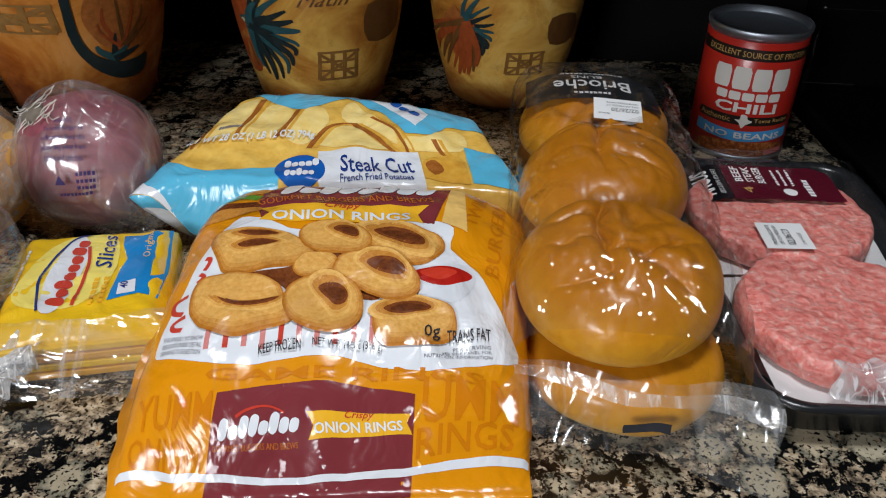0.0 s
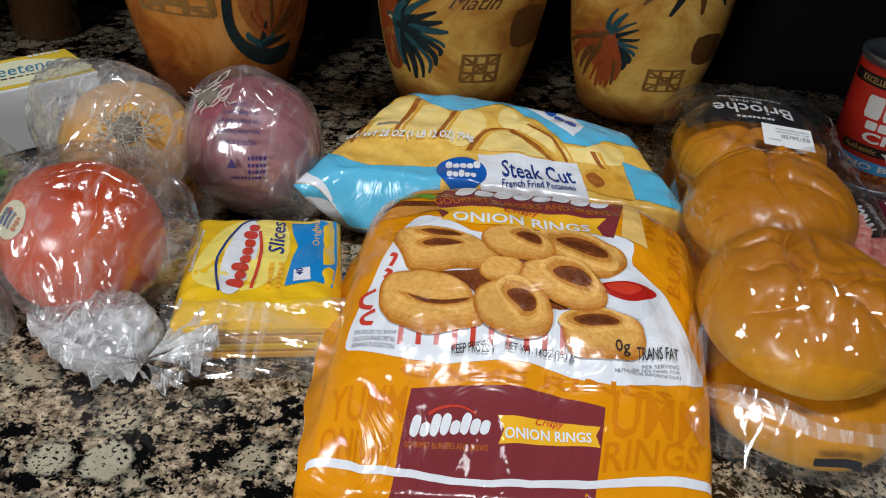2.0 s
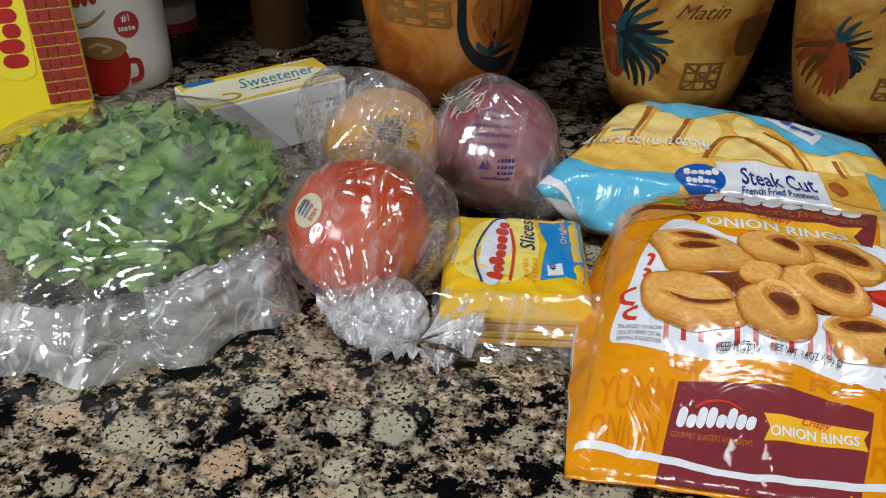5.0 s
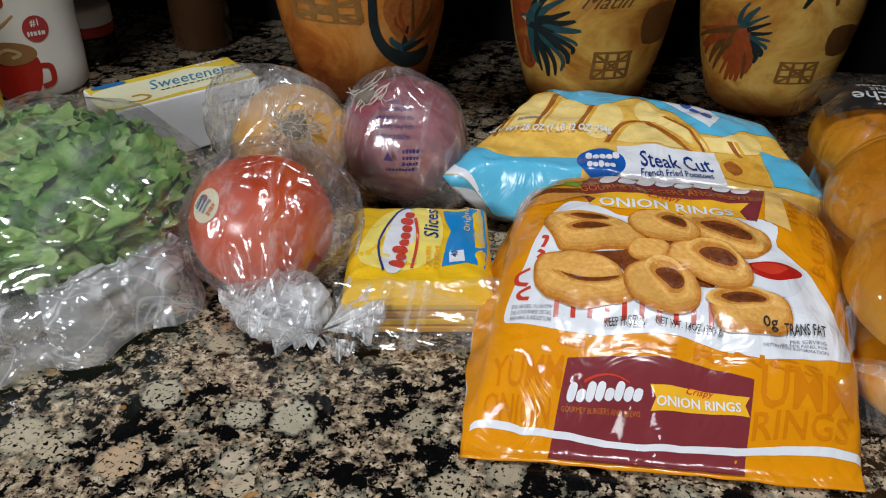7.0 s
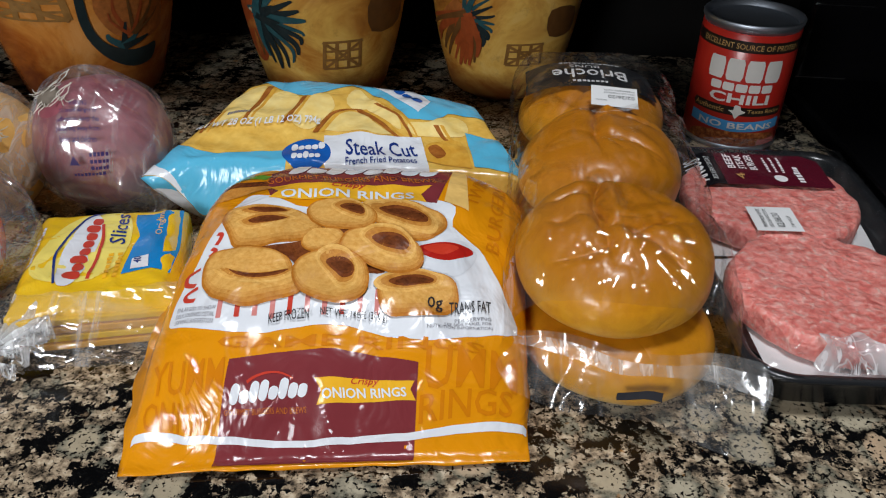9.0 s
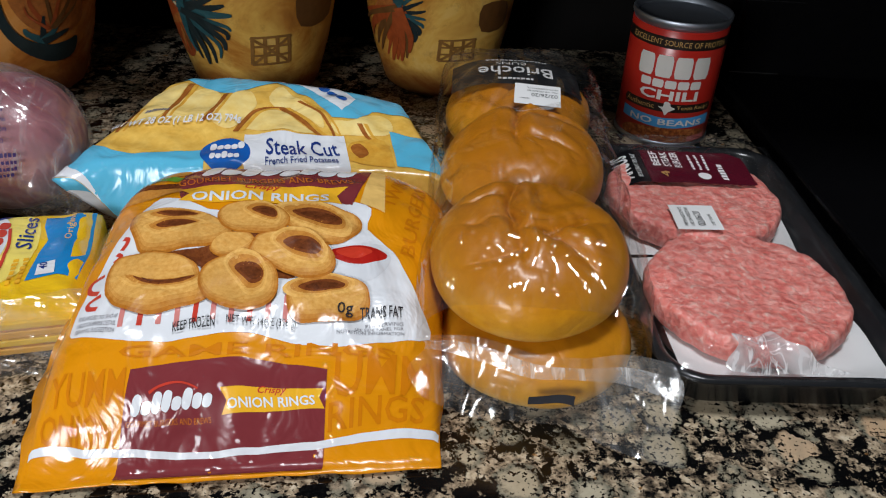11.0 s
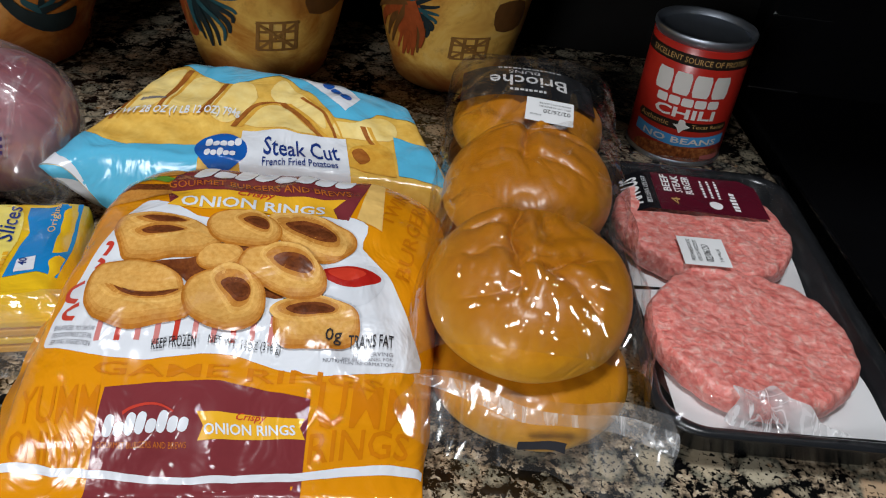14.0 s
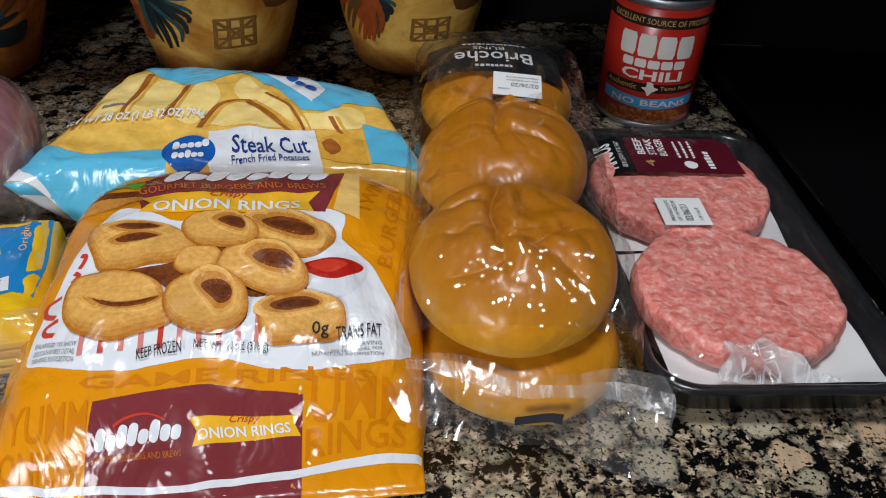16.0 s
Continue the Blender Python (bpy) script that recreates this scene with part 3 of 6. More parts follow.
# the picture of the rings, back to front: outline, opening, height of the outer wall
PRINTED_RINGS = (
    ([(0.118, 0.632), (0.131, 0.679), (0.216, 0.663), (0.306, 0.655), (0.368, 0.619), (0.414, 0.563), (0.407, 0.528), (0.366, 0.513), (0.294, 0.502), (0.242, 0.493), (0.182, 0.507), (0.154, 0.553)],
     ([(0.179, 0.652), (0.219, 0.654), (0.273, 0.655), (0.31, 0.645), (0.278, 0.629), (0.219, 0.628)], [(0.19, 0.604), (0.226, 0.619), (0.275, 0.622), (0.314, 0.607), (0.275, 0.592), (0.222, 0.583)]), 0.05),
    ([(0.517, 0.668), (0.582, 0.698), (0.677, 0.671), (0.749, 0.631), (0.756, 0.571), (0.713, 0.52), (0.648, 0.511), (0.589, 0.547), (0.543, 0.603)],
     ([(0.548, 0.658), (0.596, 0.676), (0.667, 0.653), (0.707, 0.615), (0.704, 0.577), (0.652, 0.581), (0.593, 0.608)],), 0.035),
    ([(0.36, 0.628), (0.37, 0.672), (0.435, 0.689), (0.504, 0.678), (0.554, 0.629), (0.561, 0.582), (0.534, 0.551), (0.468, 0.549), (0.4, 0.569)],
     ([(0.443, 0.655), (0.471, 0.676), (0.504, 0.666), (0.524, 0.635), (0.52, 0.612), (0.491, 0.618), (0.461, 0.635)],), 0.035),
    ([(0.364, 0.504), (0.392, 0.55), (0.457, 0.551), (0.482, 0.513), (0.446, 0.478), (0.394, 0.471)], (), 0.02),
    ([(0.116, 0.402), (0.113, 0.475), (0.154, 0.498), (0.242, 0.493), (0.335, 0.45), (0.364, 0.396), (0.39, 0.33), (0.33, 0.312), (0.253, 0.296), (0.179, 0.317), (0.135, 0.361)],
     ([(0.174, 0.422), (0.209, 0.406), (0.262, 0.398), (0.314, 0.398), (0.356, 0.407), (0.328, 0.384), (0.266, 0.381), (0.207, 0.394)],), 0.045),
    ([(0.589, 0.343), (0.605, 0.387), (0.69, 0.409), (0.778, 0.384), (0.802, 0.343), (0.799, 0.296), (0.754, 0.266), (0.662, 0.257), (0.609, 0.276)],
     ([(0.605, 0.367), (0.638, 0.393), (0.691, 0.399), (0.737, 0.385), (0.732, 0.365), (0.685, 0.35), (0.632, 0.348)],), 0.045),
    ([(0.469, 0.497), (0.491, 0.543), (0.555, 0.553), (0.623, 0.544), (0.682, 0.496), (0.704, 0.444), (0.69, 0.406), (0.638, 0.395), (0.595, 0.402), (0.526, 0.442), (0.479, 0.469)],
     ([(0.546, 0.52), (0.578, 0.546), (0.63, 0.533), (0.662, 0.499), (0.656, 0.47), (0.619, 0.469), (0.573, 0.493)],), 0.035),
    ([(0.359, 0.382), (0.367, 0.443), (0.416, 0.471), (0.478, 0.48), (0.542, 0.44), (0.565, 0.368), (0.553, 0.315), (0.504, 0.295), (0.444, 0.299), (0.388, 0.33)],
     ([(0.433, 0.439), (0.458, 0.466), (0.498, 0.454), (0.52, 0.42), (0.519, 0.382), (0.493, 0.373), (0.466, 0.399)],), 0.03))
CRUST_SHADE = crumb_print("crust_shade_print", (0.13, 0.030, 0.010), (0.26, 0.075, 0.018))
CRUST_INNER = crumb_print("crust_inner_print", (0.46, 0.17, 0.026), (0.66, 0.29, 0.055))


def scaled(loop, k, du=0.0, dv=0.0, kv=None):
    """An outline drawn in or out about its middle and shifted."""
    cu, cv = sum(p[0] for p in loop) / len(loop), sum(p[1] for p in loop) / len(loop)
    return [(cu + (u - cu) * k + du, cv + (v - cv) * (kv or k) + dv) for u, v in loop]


decal("printed_bowl", ring_point, smooth_loop([(0.662, 0.496), (0.746, 0.516), (0.836, 0.503), (0.843, 0.464), (0.809, 0.403), (0.745, 0.389), (0.702, 0.42)], 4), film("bowl_print", (0.66, 0.68, 0.72)), rings_bag, 0.0005, CELL)
SAUCE = [(0.681, 0.488), (0.747, 0.515), (0.823, 0.504), (0.833, 0.481), (0.774, 0.446), (0.713, 0.458)]
decal("printed_sauce", ring_point, smooth_loop(SAUCE, 5), KETCHUP, rings_bag, 0.00056, CELL)
decal("printed_sauce", ring_point, smooth_loop(scaled(SAUCE, 0.62, -0.012, 0.006), 5), film("ketchup_light_print", (0.60, 0.045, 0.022)), rings_bag, 0.0006, CELL)
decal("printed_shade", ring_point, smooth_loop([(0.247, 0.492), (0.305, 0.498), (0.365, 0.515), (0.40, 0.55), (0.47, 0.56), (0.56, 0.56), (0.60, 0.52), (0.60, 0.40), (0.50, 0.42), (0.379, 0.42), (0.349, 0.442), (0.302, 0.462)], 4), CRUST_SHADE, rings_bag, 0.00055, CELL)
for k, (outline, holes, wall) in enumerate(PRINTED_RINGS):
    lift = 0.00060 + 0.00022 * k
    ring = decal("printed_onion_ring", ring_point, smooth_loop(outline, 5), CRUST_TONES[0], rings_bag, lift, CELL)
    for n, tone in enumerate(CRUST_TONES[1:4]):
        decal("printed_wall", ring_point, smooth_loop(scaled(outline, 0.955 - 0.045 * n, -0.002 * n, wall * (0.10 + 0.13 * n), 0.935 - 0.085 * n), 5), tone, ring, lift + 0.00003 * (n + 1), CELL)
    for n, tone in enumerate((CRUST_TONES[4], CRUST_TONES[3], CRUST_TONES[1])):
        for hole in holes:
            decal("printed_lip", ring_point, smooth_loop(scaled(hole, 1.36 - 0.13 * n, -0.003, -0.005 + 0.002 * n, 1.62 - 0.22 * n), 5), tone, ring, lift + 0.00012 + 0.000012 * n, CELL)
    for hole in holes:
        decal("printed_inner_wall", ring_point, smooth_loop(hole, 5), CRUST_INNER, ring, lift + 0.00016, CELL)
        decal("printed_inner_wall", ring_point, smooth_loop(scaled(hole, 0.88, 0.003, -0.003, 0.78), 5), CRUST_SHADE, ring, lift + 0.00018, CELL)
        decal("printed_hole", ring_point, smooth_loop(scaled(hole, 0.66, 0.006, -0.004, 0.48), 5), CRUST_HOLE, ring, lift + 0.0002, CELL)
# burger and glass at the top of the print
decal("printed_bun", ring_point, oval((0.135, 0.775), (0.10, -0.005), (0.0, 0.03)), CRUST, rings_bag, 0.0005, CELL)
decal("printed_patty", ring_point, stroke([(0.06, 0.815), (0.13, 0.812), (0.22, 0.80)], 0.03), CRUST_HOLE, rings_bag, 0.0006, CELL)
decal("printed_lettuce", ring_point, stroke([(0.09, 0.85), (0.15, 0.865), (0.21, 0.845)], 0.03), GREEN_INK, rings_bag, 0.0006, CELL)
decal("printed_bun", ring_point, oval((0.17, 0.90), (0.06, 0.0), (0.0, 0.03)), CRUST, rings_bag, 0.0007, CELL)
decal("printed_glass", ring_point, [(0.745, 0.70), (0.818, 0.66), (0.80, 0.95), (0.765, 0.95)], AMBER_INK, rings_bag, 0.0005, CELL)
# writing
word("print", "ONION RINGS", ring_point, (0.273, 0.697), (0.659, 0.693), (0.268, 0.740), WHITE, rings_bag, 0.0009, 0.02)
word("print", "Crispy", ring_point, (0.415, 0.744), (0.515, 0.746), (0.410, 0.775), RED_INK, rings_bag, 0.0009, 0.01, 0.3)
word("print", "GOURMET BURGERS AND BREWS", ring_point, (0.215, 0.795), (0.719, 0.792), (0.206, 0.830), RUST_INK, rings_bag, 0.0008)
mark(ring_point, (0.262, 0.850), (0.715, 0.858), (0.258, 0.935), (1, .62, 1, 1, .62, 1, .7, .62), WHITE, rings_bag, 0.0008, 0.25, CELL)
word("print", "ONION RINGS", ring_point, (0.475, 0.103), (0.687, 0.107), (0.471, 0.119), WHITE, rings_bag, 0.0009, 0.02)
word("print", "Crispy", ring_point, (0.545, 0.123), (0.615, 0.124), (0.544, 0.137), RED_INK, rings_bag, 0.0009, 0.01, 0.3)
word("print", "GOURMET BURGERS AND BREWS", ring_point, (0.234, 0.084), (0.437, 0.087), (0.233, 0.092), RUST_INK, rings_bag, 0.0007)
mark(ring_point, (0.243, 0.098), (0.436, 0.109), (0.240, 0.129), (1, .62, 1, 1, .62, 1, .7, .62), WHITE, rings_bag, 0.0008, 0.25, CELL)
decal("printed_arc", ring_point, stroke([(0.285, 0.132), (0.308, 0.143), (0.338, 0.148), (0.37, 0.146), (0.40, 0.136)], 0.006, 0.5), RED_INK, rings_bag, 0.0007, CELL)
word("print", "0g", ring_point, (0.726, 0.268), (0.765, 0.275), (0.723, 0.314), BLACK_INK, rings_bag, 0.0024, 0.004)
word("print", "TRANS FAT", ring_point, (0.783, 0.276), (0.893, 0.296), (0.780, 0.308), BLACK_INK, rings_bag, 0.0019, 0.01)
word("print", "PER SERVING", ring_point, (0.798, 0.262), (0.894, 0.279), (0.797, 0.271), GREY_INK, rings_bag, 0.0008)
word("print", "SEE SIDE PANEL FOR", ring_point, (0.772, 0.249), (0.896, 0.268), (0.771, 0.256), GREY_INK, rings_bag, 0.0008)
word("print", "NUTRITION INFORMATION", ring_point, (0.728, 0.236), (0.898, 0.255), (0.727, 0.244), GREY_INK, rings_bag, 0.0008)
word("print", "KEEP FROZEN", ring_point, (0.322, 0.249), (0.425, 0.254), (0.318, 0.274), BLACK_INK, rings_bag, 0.0022, 0.006)
word("print", "NET WT. 14OZ (396 g)", ring_point, (0.452, 0.256), (0.625, 0.243), (0.450, 0.281), BLACK_INK, rings_bag, 0.0022, 0.006)
for k, txt in enumerate(("ENLARGED TO SHOW", "DELICIOUSNESS DETAIL", "SERVING SUGGESTION")):
    dv = 0.018 * k
    word("print", txt, ring_point, (0.066, 0.328 - dv), (0.178, 0.292 - dv), (0.066, 0.340 - dv), GREY_INK, rings_bag, 0.0008)
# side panel
ring_side = flat((0.114, 0.40, 0.012), (0.0, 1.0, 0.0), (-0.10, 0.0, 0.99))
bars("side_print", ring_side, (0.0, 0.0), (0.05, 0.0), (0.0, 0.003), 12, BLACK_INK, rings_bag, 0.0035, 8)
bars("side_print", ring_side, (0.0, 0.005), (0.04, 0.005), (0.0, 0.008), 10, BLACK_INK, rings_bag, 0.0035, 9)

# ---- bag of fries ----
fries_bag = thing("fries_bag", "blue, white and gold plastic bag of frozen steak cut fries", "food bag")
pillow("bag_body", fries_point, FRY, fries_bag, 96, 96, sides=((0.96, 0.75), (0.89, 0.5), (0.81, 0.22), (0.75, 0.0)), back=WHITE, first=-1, shoulder=SKY_INK)
for loop in ([(0.0, 0.40), (0.02, 0.72), (0.09, 0.80), (0.12, 0.62), (0.12, 0.45)], [(0.15, 0.46), (0.14, 0.66), (0.18, 0.76), (0.27, 0.69), (0.27, 0.52), (0.25, 0.43)],
             [(0.30, 0.45), (0.30, 0.66), (0.36, 0.74), (0.42, 0.62), (0.40, 0.50), (0.37, 0.40)], [(0.42, 0.40), (0.45, 0.56), (0.51, 0.60), (0.60, 0.45), (0.62, 0.40)], [(0.46, 0.66), (0.47, 0.84), (0.55, 0.74), (0.64, 0.60), (0.66, 0.46), (0.58, 0.56)],
             [(0.71, 0.42), (0.69, 0.52), (0.76, 0.53), (0.83, 0.62), (0.90, 0.60), (0.86, 0.44)]):
    decal("printed_fry", fries_point, smooth_loop(loop, 4), FRY_LIGHT, fries_bag, 0.0004, CELL)
for line, w in (([(0.112, 0.801), (0.126, 0.696), (0.133, 0.582), (0.141, 0.453)], 0.024), ([(0.288, 0.698), (0.284, 0.572), (0.282, 0.469), (0.273, 0.428)], 0.022), ([(0.391, 0.376), (0.413, 0.522), (0.46, 0.607), (0.518, 0.633)], 0.018), ([(0.508, 0.629), (0.575, 0.531), (0.624, 0.437), (0.659, 0.383)], 0.026),
                ([(0.01, 0.56), (0.02, 0.45), (0.037, 0.341)], 0.02), ([(0.567, 0.693), (0.642, 0.595), (0.679, 0.487), (0.698, 0.382)], 0.016), ([(0.78, 0.50), (0.80, 0.40), (0.84, 0.34)], 0.018)):
    decal("printed_gap", fries_point, stroke(line, w, 0.5), FRY_GAP, fries_bag, 0.0005, CELL)
    decal("printed_edge", fries_point, stroke([(u + 0.020, v + 0.004) for u, v in line], w * 0.8, 0.6), FRY_EDGE, fries_bag, 0.00045, CELL)
decal("printed_fold", fries_point, smooth_loop([(0.732, 0.298), (0.761, 0.356), (0.849, 0.386), (0.852, 0.191), (0.84, 0.129), (0.732, 0.167)], 3), FRY_EDGE, fries_bag, 0.0007, CELL)
decal("printed_fold", fries_point, smooth_loop([(0.74, 0.29), (0.77, 0.33), (0.79, 0.25), (0.76, 0.19)], 3), FRY_GAP, fries_bag, 0.0009, CELL)
decal("printed_band", fries_point, [(0.005, 0.93), (0.03, 0.875), (0.182, 0.759), (0.319, 0.687), (0.383, 0.80), (0.45, 0.90), (0.536, 0.812), (0.62, 0.72), (0.69, 0.551), (0.776, 0.544), (0.839, 0.654), (0.90, 0.67), (0.99, 0.70), (0.995, 0.95), (0.74, 0.995), (0.35, 0.995), (0.01, 0.995)], SKY_INK, fries_bag, 0.0006, CELL, "sky blue printed band")
decal("printed_label", fries_point, [(0.08, 0.995), (0.10, 0.95), (0.28, 0.93), (0.416, 0.935), (0.553, 0.896), (0.653, 0.766), (0.727, 0.606), (0.79, 0.782), (0.74, 0.93), (0.60, 0.995)], WHITE, fries_bag, 0.0008, CELL)
mark(fries_point, (0.63, 0.87), (0.74, 0.71), (0.66, 0.94), (1, .7, .7), BLUE_INK, fries_bag, 0.0012, 0, CELL)
decal("printed_band", fries_point, [(0.0, 0.25), (0.08, 0.19), (0.159, 0.155), (0.25, 0.18), (0.345, 0.215), (0.36, 0.0), (0.0, 0.0)], SKY_INK, fries_bag, 0.0006, CELL, "sky blue printed band")
decal("printed_corner", fries_point, [(0.0, 0.09), (0.03, 0.05), (0.08, 0.02), (0.11, 0.0), (0.0, 0.0)], WHITE, fries_bag, 0.0008, CELL)
decal("printed_band", fries_point, [(0.877, 0.49), (0.99, 0.50), (0.985, 0.12), (0.858, 0.15)], SKY_INK, fries_bag, 0.0006, CELL, "sky blue printed band")
decal("printed_label", fries_point, [(0.425, 0.345), (0.725, 0.405), (0.735, 0.0), (0.48, 0.0), (0.455, 0.10)], WHITE, fries_bag, 0.0008, CELL, "white printed label")
decal("printed_oval", fries_point, oval((0.396, 0.184), (0.066, 0.016), (-0.023, 0.118)), BLUE_INK, fries_bag, 0.0010, CELL, "blue printed oval")
mark(fries_point, (0.352, 0.19), (0.446, 0.213), (0.342, 0.255), (1, .65, .65, .65, .9), WHITE, fries_bag, 0.0014, 0, CELL)
mark(fries_point, (0.365, 0.110), (0.442, 0.128), (0.358, 0.170), (.8, .65, 1, .65, .65), WHITE, fries_bag, 0.0014, 0, CELL)
word("print", "Steak Cut", fries_point, (0.508, 0.165), (0.708, 0.205), (0.495, 0.300), NAVY_INK, fries_bag, 0.0012, 0.012)
word("print", "French Fried Potatoes", fries_point, (0.512, 0.100), (0.703, 0.135), (0.508, 0.150), NAVY_INK, fries_bag, 0.0016, 0.008)
word("print", "NET WT 28 OZ (1 LB 12 OZ) 794g", fries_point, (0.006, 0.335), (0.400, 0.425), (-0.004, 0.405), WHITE, fries_bag, 0.0022, 0.02)
bars("small_print", fries_point, (0.06, 0.50), (0.14, 0.51), (0.06, 0.525), 9, GREY_INK, fries_bag, 0.0009, 6)

# ---- painted canisters ----
def pot_glaze(name, tint):
    m = Mat(name, 0.22)
    v = m.where("World")
    n = m.noise(v, 14.0, 5.0, 0.65, 0.8)
    fine = m.noise(v, 90.0, 5.0, 0.7)
    c = m.ramp(n, [(p, tuple(a * b for a, b in zip(c, tint))) for p, c in ((0.28, (0.19, 0.055, 0.012)), (0.42, (0.44, 0.18, 0.028)), (0.58, (0.68, 0.40, 0.085)), (0.8, (0.80, 0.60, 0.23)))])
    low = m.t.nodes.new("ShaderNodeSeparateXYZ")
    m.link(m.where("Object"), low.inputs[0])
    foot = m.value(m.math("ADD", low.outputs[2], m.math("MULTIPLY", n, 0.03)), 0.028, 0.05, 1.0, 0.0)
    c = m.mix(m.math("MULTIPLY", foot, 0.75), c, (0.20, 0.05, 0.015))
    m.colour(m.mix(m.value(fine, 0.55, 0.75, 0.0, 0.4), c, (0.16, 0.07, 0.02)))
    m.bump(fine, 0.15, 0.0005)
    return m.m


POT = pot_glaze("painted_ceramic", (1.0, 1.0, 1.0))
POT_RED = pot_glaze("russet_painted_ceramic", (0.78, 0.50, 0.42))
POT_DARK = plain("pot_dark_paint", (0.012, 0.022, 0.024), 0.3, grain=0.5, scale=120)
POT_TEAL = plain("pot_teal_paint", (0.02, 0.075, 0.085), 0.3, grain=0.5, scale=150)
POT_RUST = plain("pot_rust_paint", (0.30, 0.06, 0.015), 0.3, grain=0.5, scale=150)
POT_BROWN = plain("pot_brown_paint", (0.13, 0.055, 0.015), 0.35, grain=0.4, scale=150)
POT_CREAM = plain("pot_cream_paint", (0.50, 0.44, 0.28), 0.3, grain=0.4, scale=200)
POT_LATTICE = plain("pot_lattice_paint", (0.25, 0.12, 0.03), 0.35, grain=0.5, scale=150)
POT_PROFILE = [(0.050, 0.0), (0.055, 0.003), (0.060, 0.02), (0.068, 0.05), (0.0745, 0.085), (0.0785, 0.12), (0.080, 0.15), (0.077, 0.18), (0.068, 0.21), (0.06, 0.225), (0.02, 0.235)]
POT_TABLE = [(z, r) for r, z in POT_PROFILE[:-1]]


def build_canister(x, y, s, face, label, glaze=POT):
    pot = thing("canister", label, "canister", (x, y, 0), group="painted canisters")
    fine = [(lerp_table(POT_TABLE, 0.225 * k / 30) * s, 0.225 * k / 30 * s) for k in range(31)] + [(0.02 * s, 0.235 * s)]
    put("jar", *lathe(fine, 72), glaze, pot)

    def point(a, z, lift=0.0):
        r = lerp_table(POT_TABLE, z / s) * s + lift
        t = radians(face + a)
        return r * math.cos(t), r * math.sin(t), z
    return pot, (lambda u, v, lift=0.0: point(u * 100, v * 0.1, lift))


def lattice(point, pot, u, v, w, h):
    """A square of crossed brown brush lines."""
    for k in range(4):
        f = -0.5 + k / 3
        decal("lattice_line", point, stroke([(u + f * w, v - h / 2), (u + f * w * 0.9, v + h / 2)], w * 0.09), POT_LATTICE, pot, 0.0006, 0.1)
        decal("lattice_line", point, stroke([(u - w / 2, v + f * h), (u + w / 2, v + f * h)], h * 0.09), POT_LATTICE, pot, 0.0008, 0.1)
    decal("lattice_line", point, stroke([(u - w / 2, v - h / 2), (u + w / 2, v + h / 2)], w * 0.08), POT_LATTICE, pot, 0.0010, 0.1)
    decal("lattice_line", point, stroke([(u - w / 2, v + h / 2), (u + w / 2, v - h / 2)], w * 0.08), POT_LATTICE, pot, 0.0012, 0.1)


def plumes(point, pot, mats, root, ends, width, seed=0):
    rnd = random.Random(seed)
    for k, (du, dv, bend) in enumerate(ends):
        mid = (root[0] + du * 0.5 + bend, root[1] + dv * 0.6)
        decal("painted_plume", point, stroke([(root[0] + rnd.uniform(-0.02, 0.02), root[1]), mid, (root[0] + du, root[1] + dv)], width * rnd.uniform(0.7, 1.2), 0.75), mats[k % len(mats)], pot, 0.0005 + 0.0001 * k, 0.1)


pot_l, pl = build_canister(-0.287, 0.765, 1.08, -71.6, "large russet painted ceramic canister with a dark tail brushed on", POT_RED)
POT_HEN = plain("pot_hen_paint", (0.34, 0.11, 0.025), 0.3, grain=0.6, scale=260)
decal("painted_shape", pl, smooth_loop([(0.15, 1.003), (0.32, 1.30), (0.547, 1.20), (0.616, 0.731), (0.506, 0.602), (0.354, 0.63), (0.216, 0.732)]), POT_HEN, pot_l, 0.0004, 0.1)
plumes(pl, pot_l, (POT_RUST, POT_BROWN), (0.36, 0.66), ((-0.10, 0.35, -0.05), (-0.02, 0.42, 0.0), (0.08, 0.40, 0.03), (0.16, 0.30, 0.05), (-0.14, 0.22, -0.05), (0.20, 0.18, 0.05)), 0.035, 1)
decal("painted_tail", pl, smooth_loop([(0.055, 1.2), (0.055, 1.024), (0.06, 0.817), (0.102, 0.633), (0.2, 0.469), (0.354, 0.364), (0.515, 0.385), (0.547, 0.53), (0.459, 0.523), (0.332, 0.529), (0.194, 0.617), (0.122, 0.778), (0.104, 1.023), (0.10, 1.2)], 3), POT_DARK, pot_l, 0.0012, 0.1)
plumes(pl, pot_l, (POT_TEAL, POT_DARK), (0.30, 0.56), ((-0.10, 0.14, -0.03), (0.02, 0.22, 0.0), (0.10, 0.12, 0.02), (0.18, 0.06, 0.03)), 0.06, 6)
lattice(pl, pot_l, -0.22, 0.96, 0.46, 0.22)
pot_m, pm = build_canister(-0.076, 0.797, 0.98, -88.0, "ochre painted ceramic canister with dark green plume brushwork")
decal("painted_shape", pm, smooth_loop([(-0.62, 0.45), (-0.42, 0.40), (-0.34, 0.75), (-0.45, 1.15), (-0.66, 1.1)]), POT_RUST, pot_m, 0.0004, 0.1)
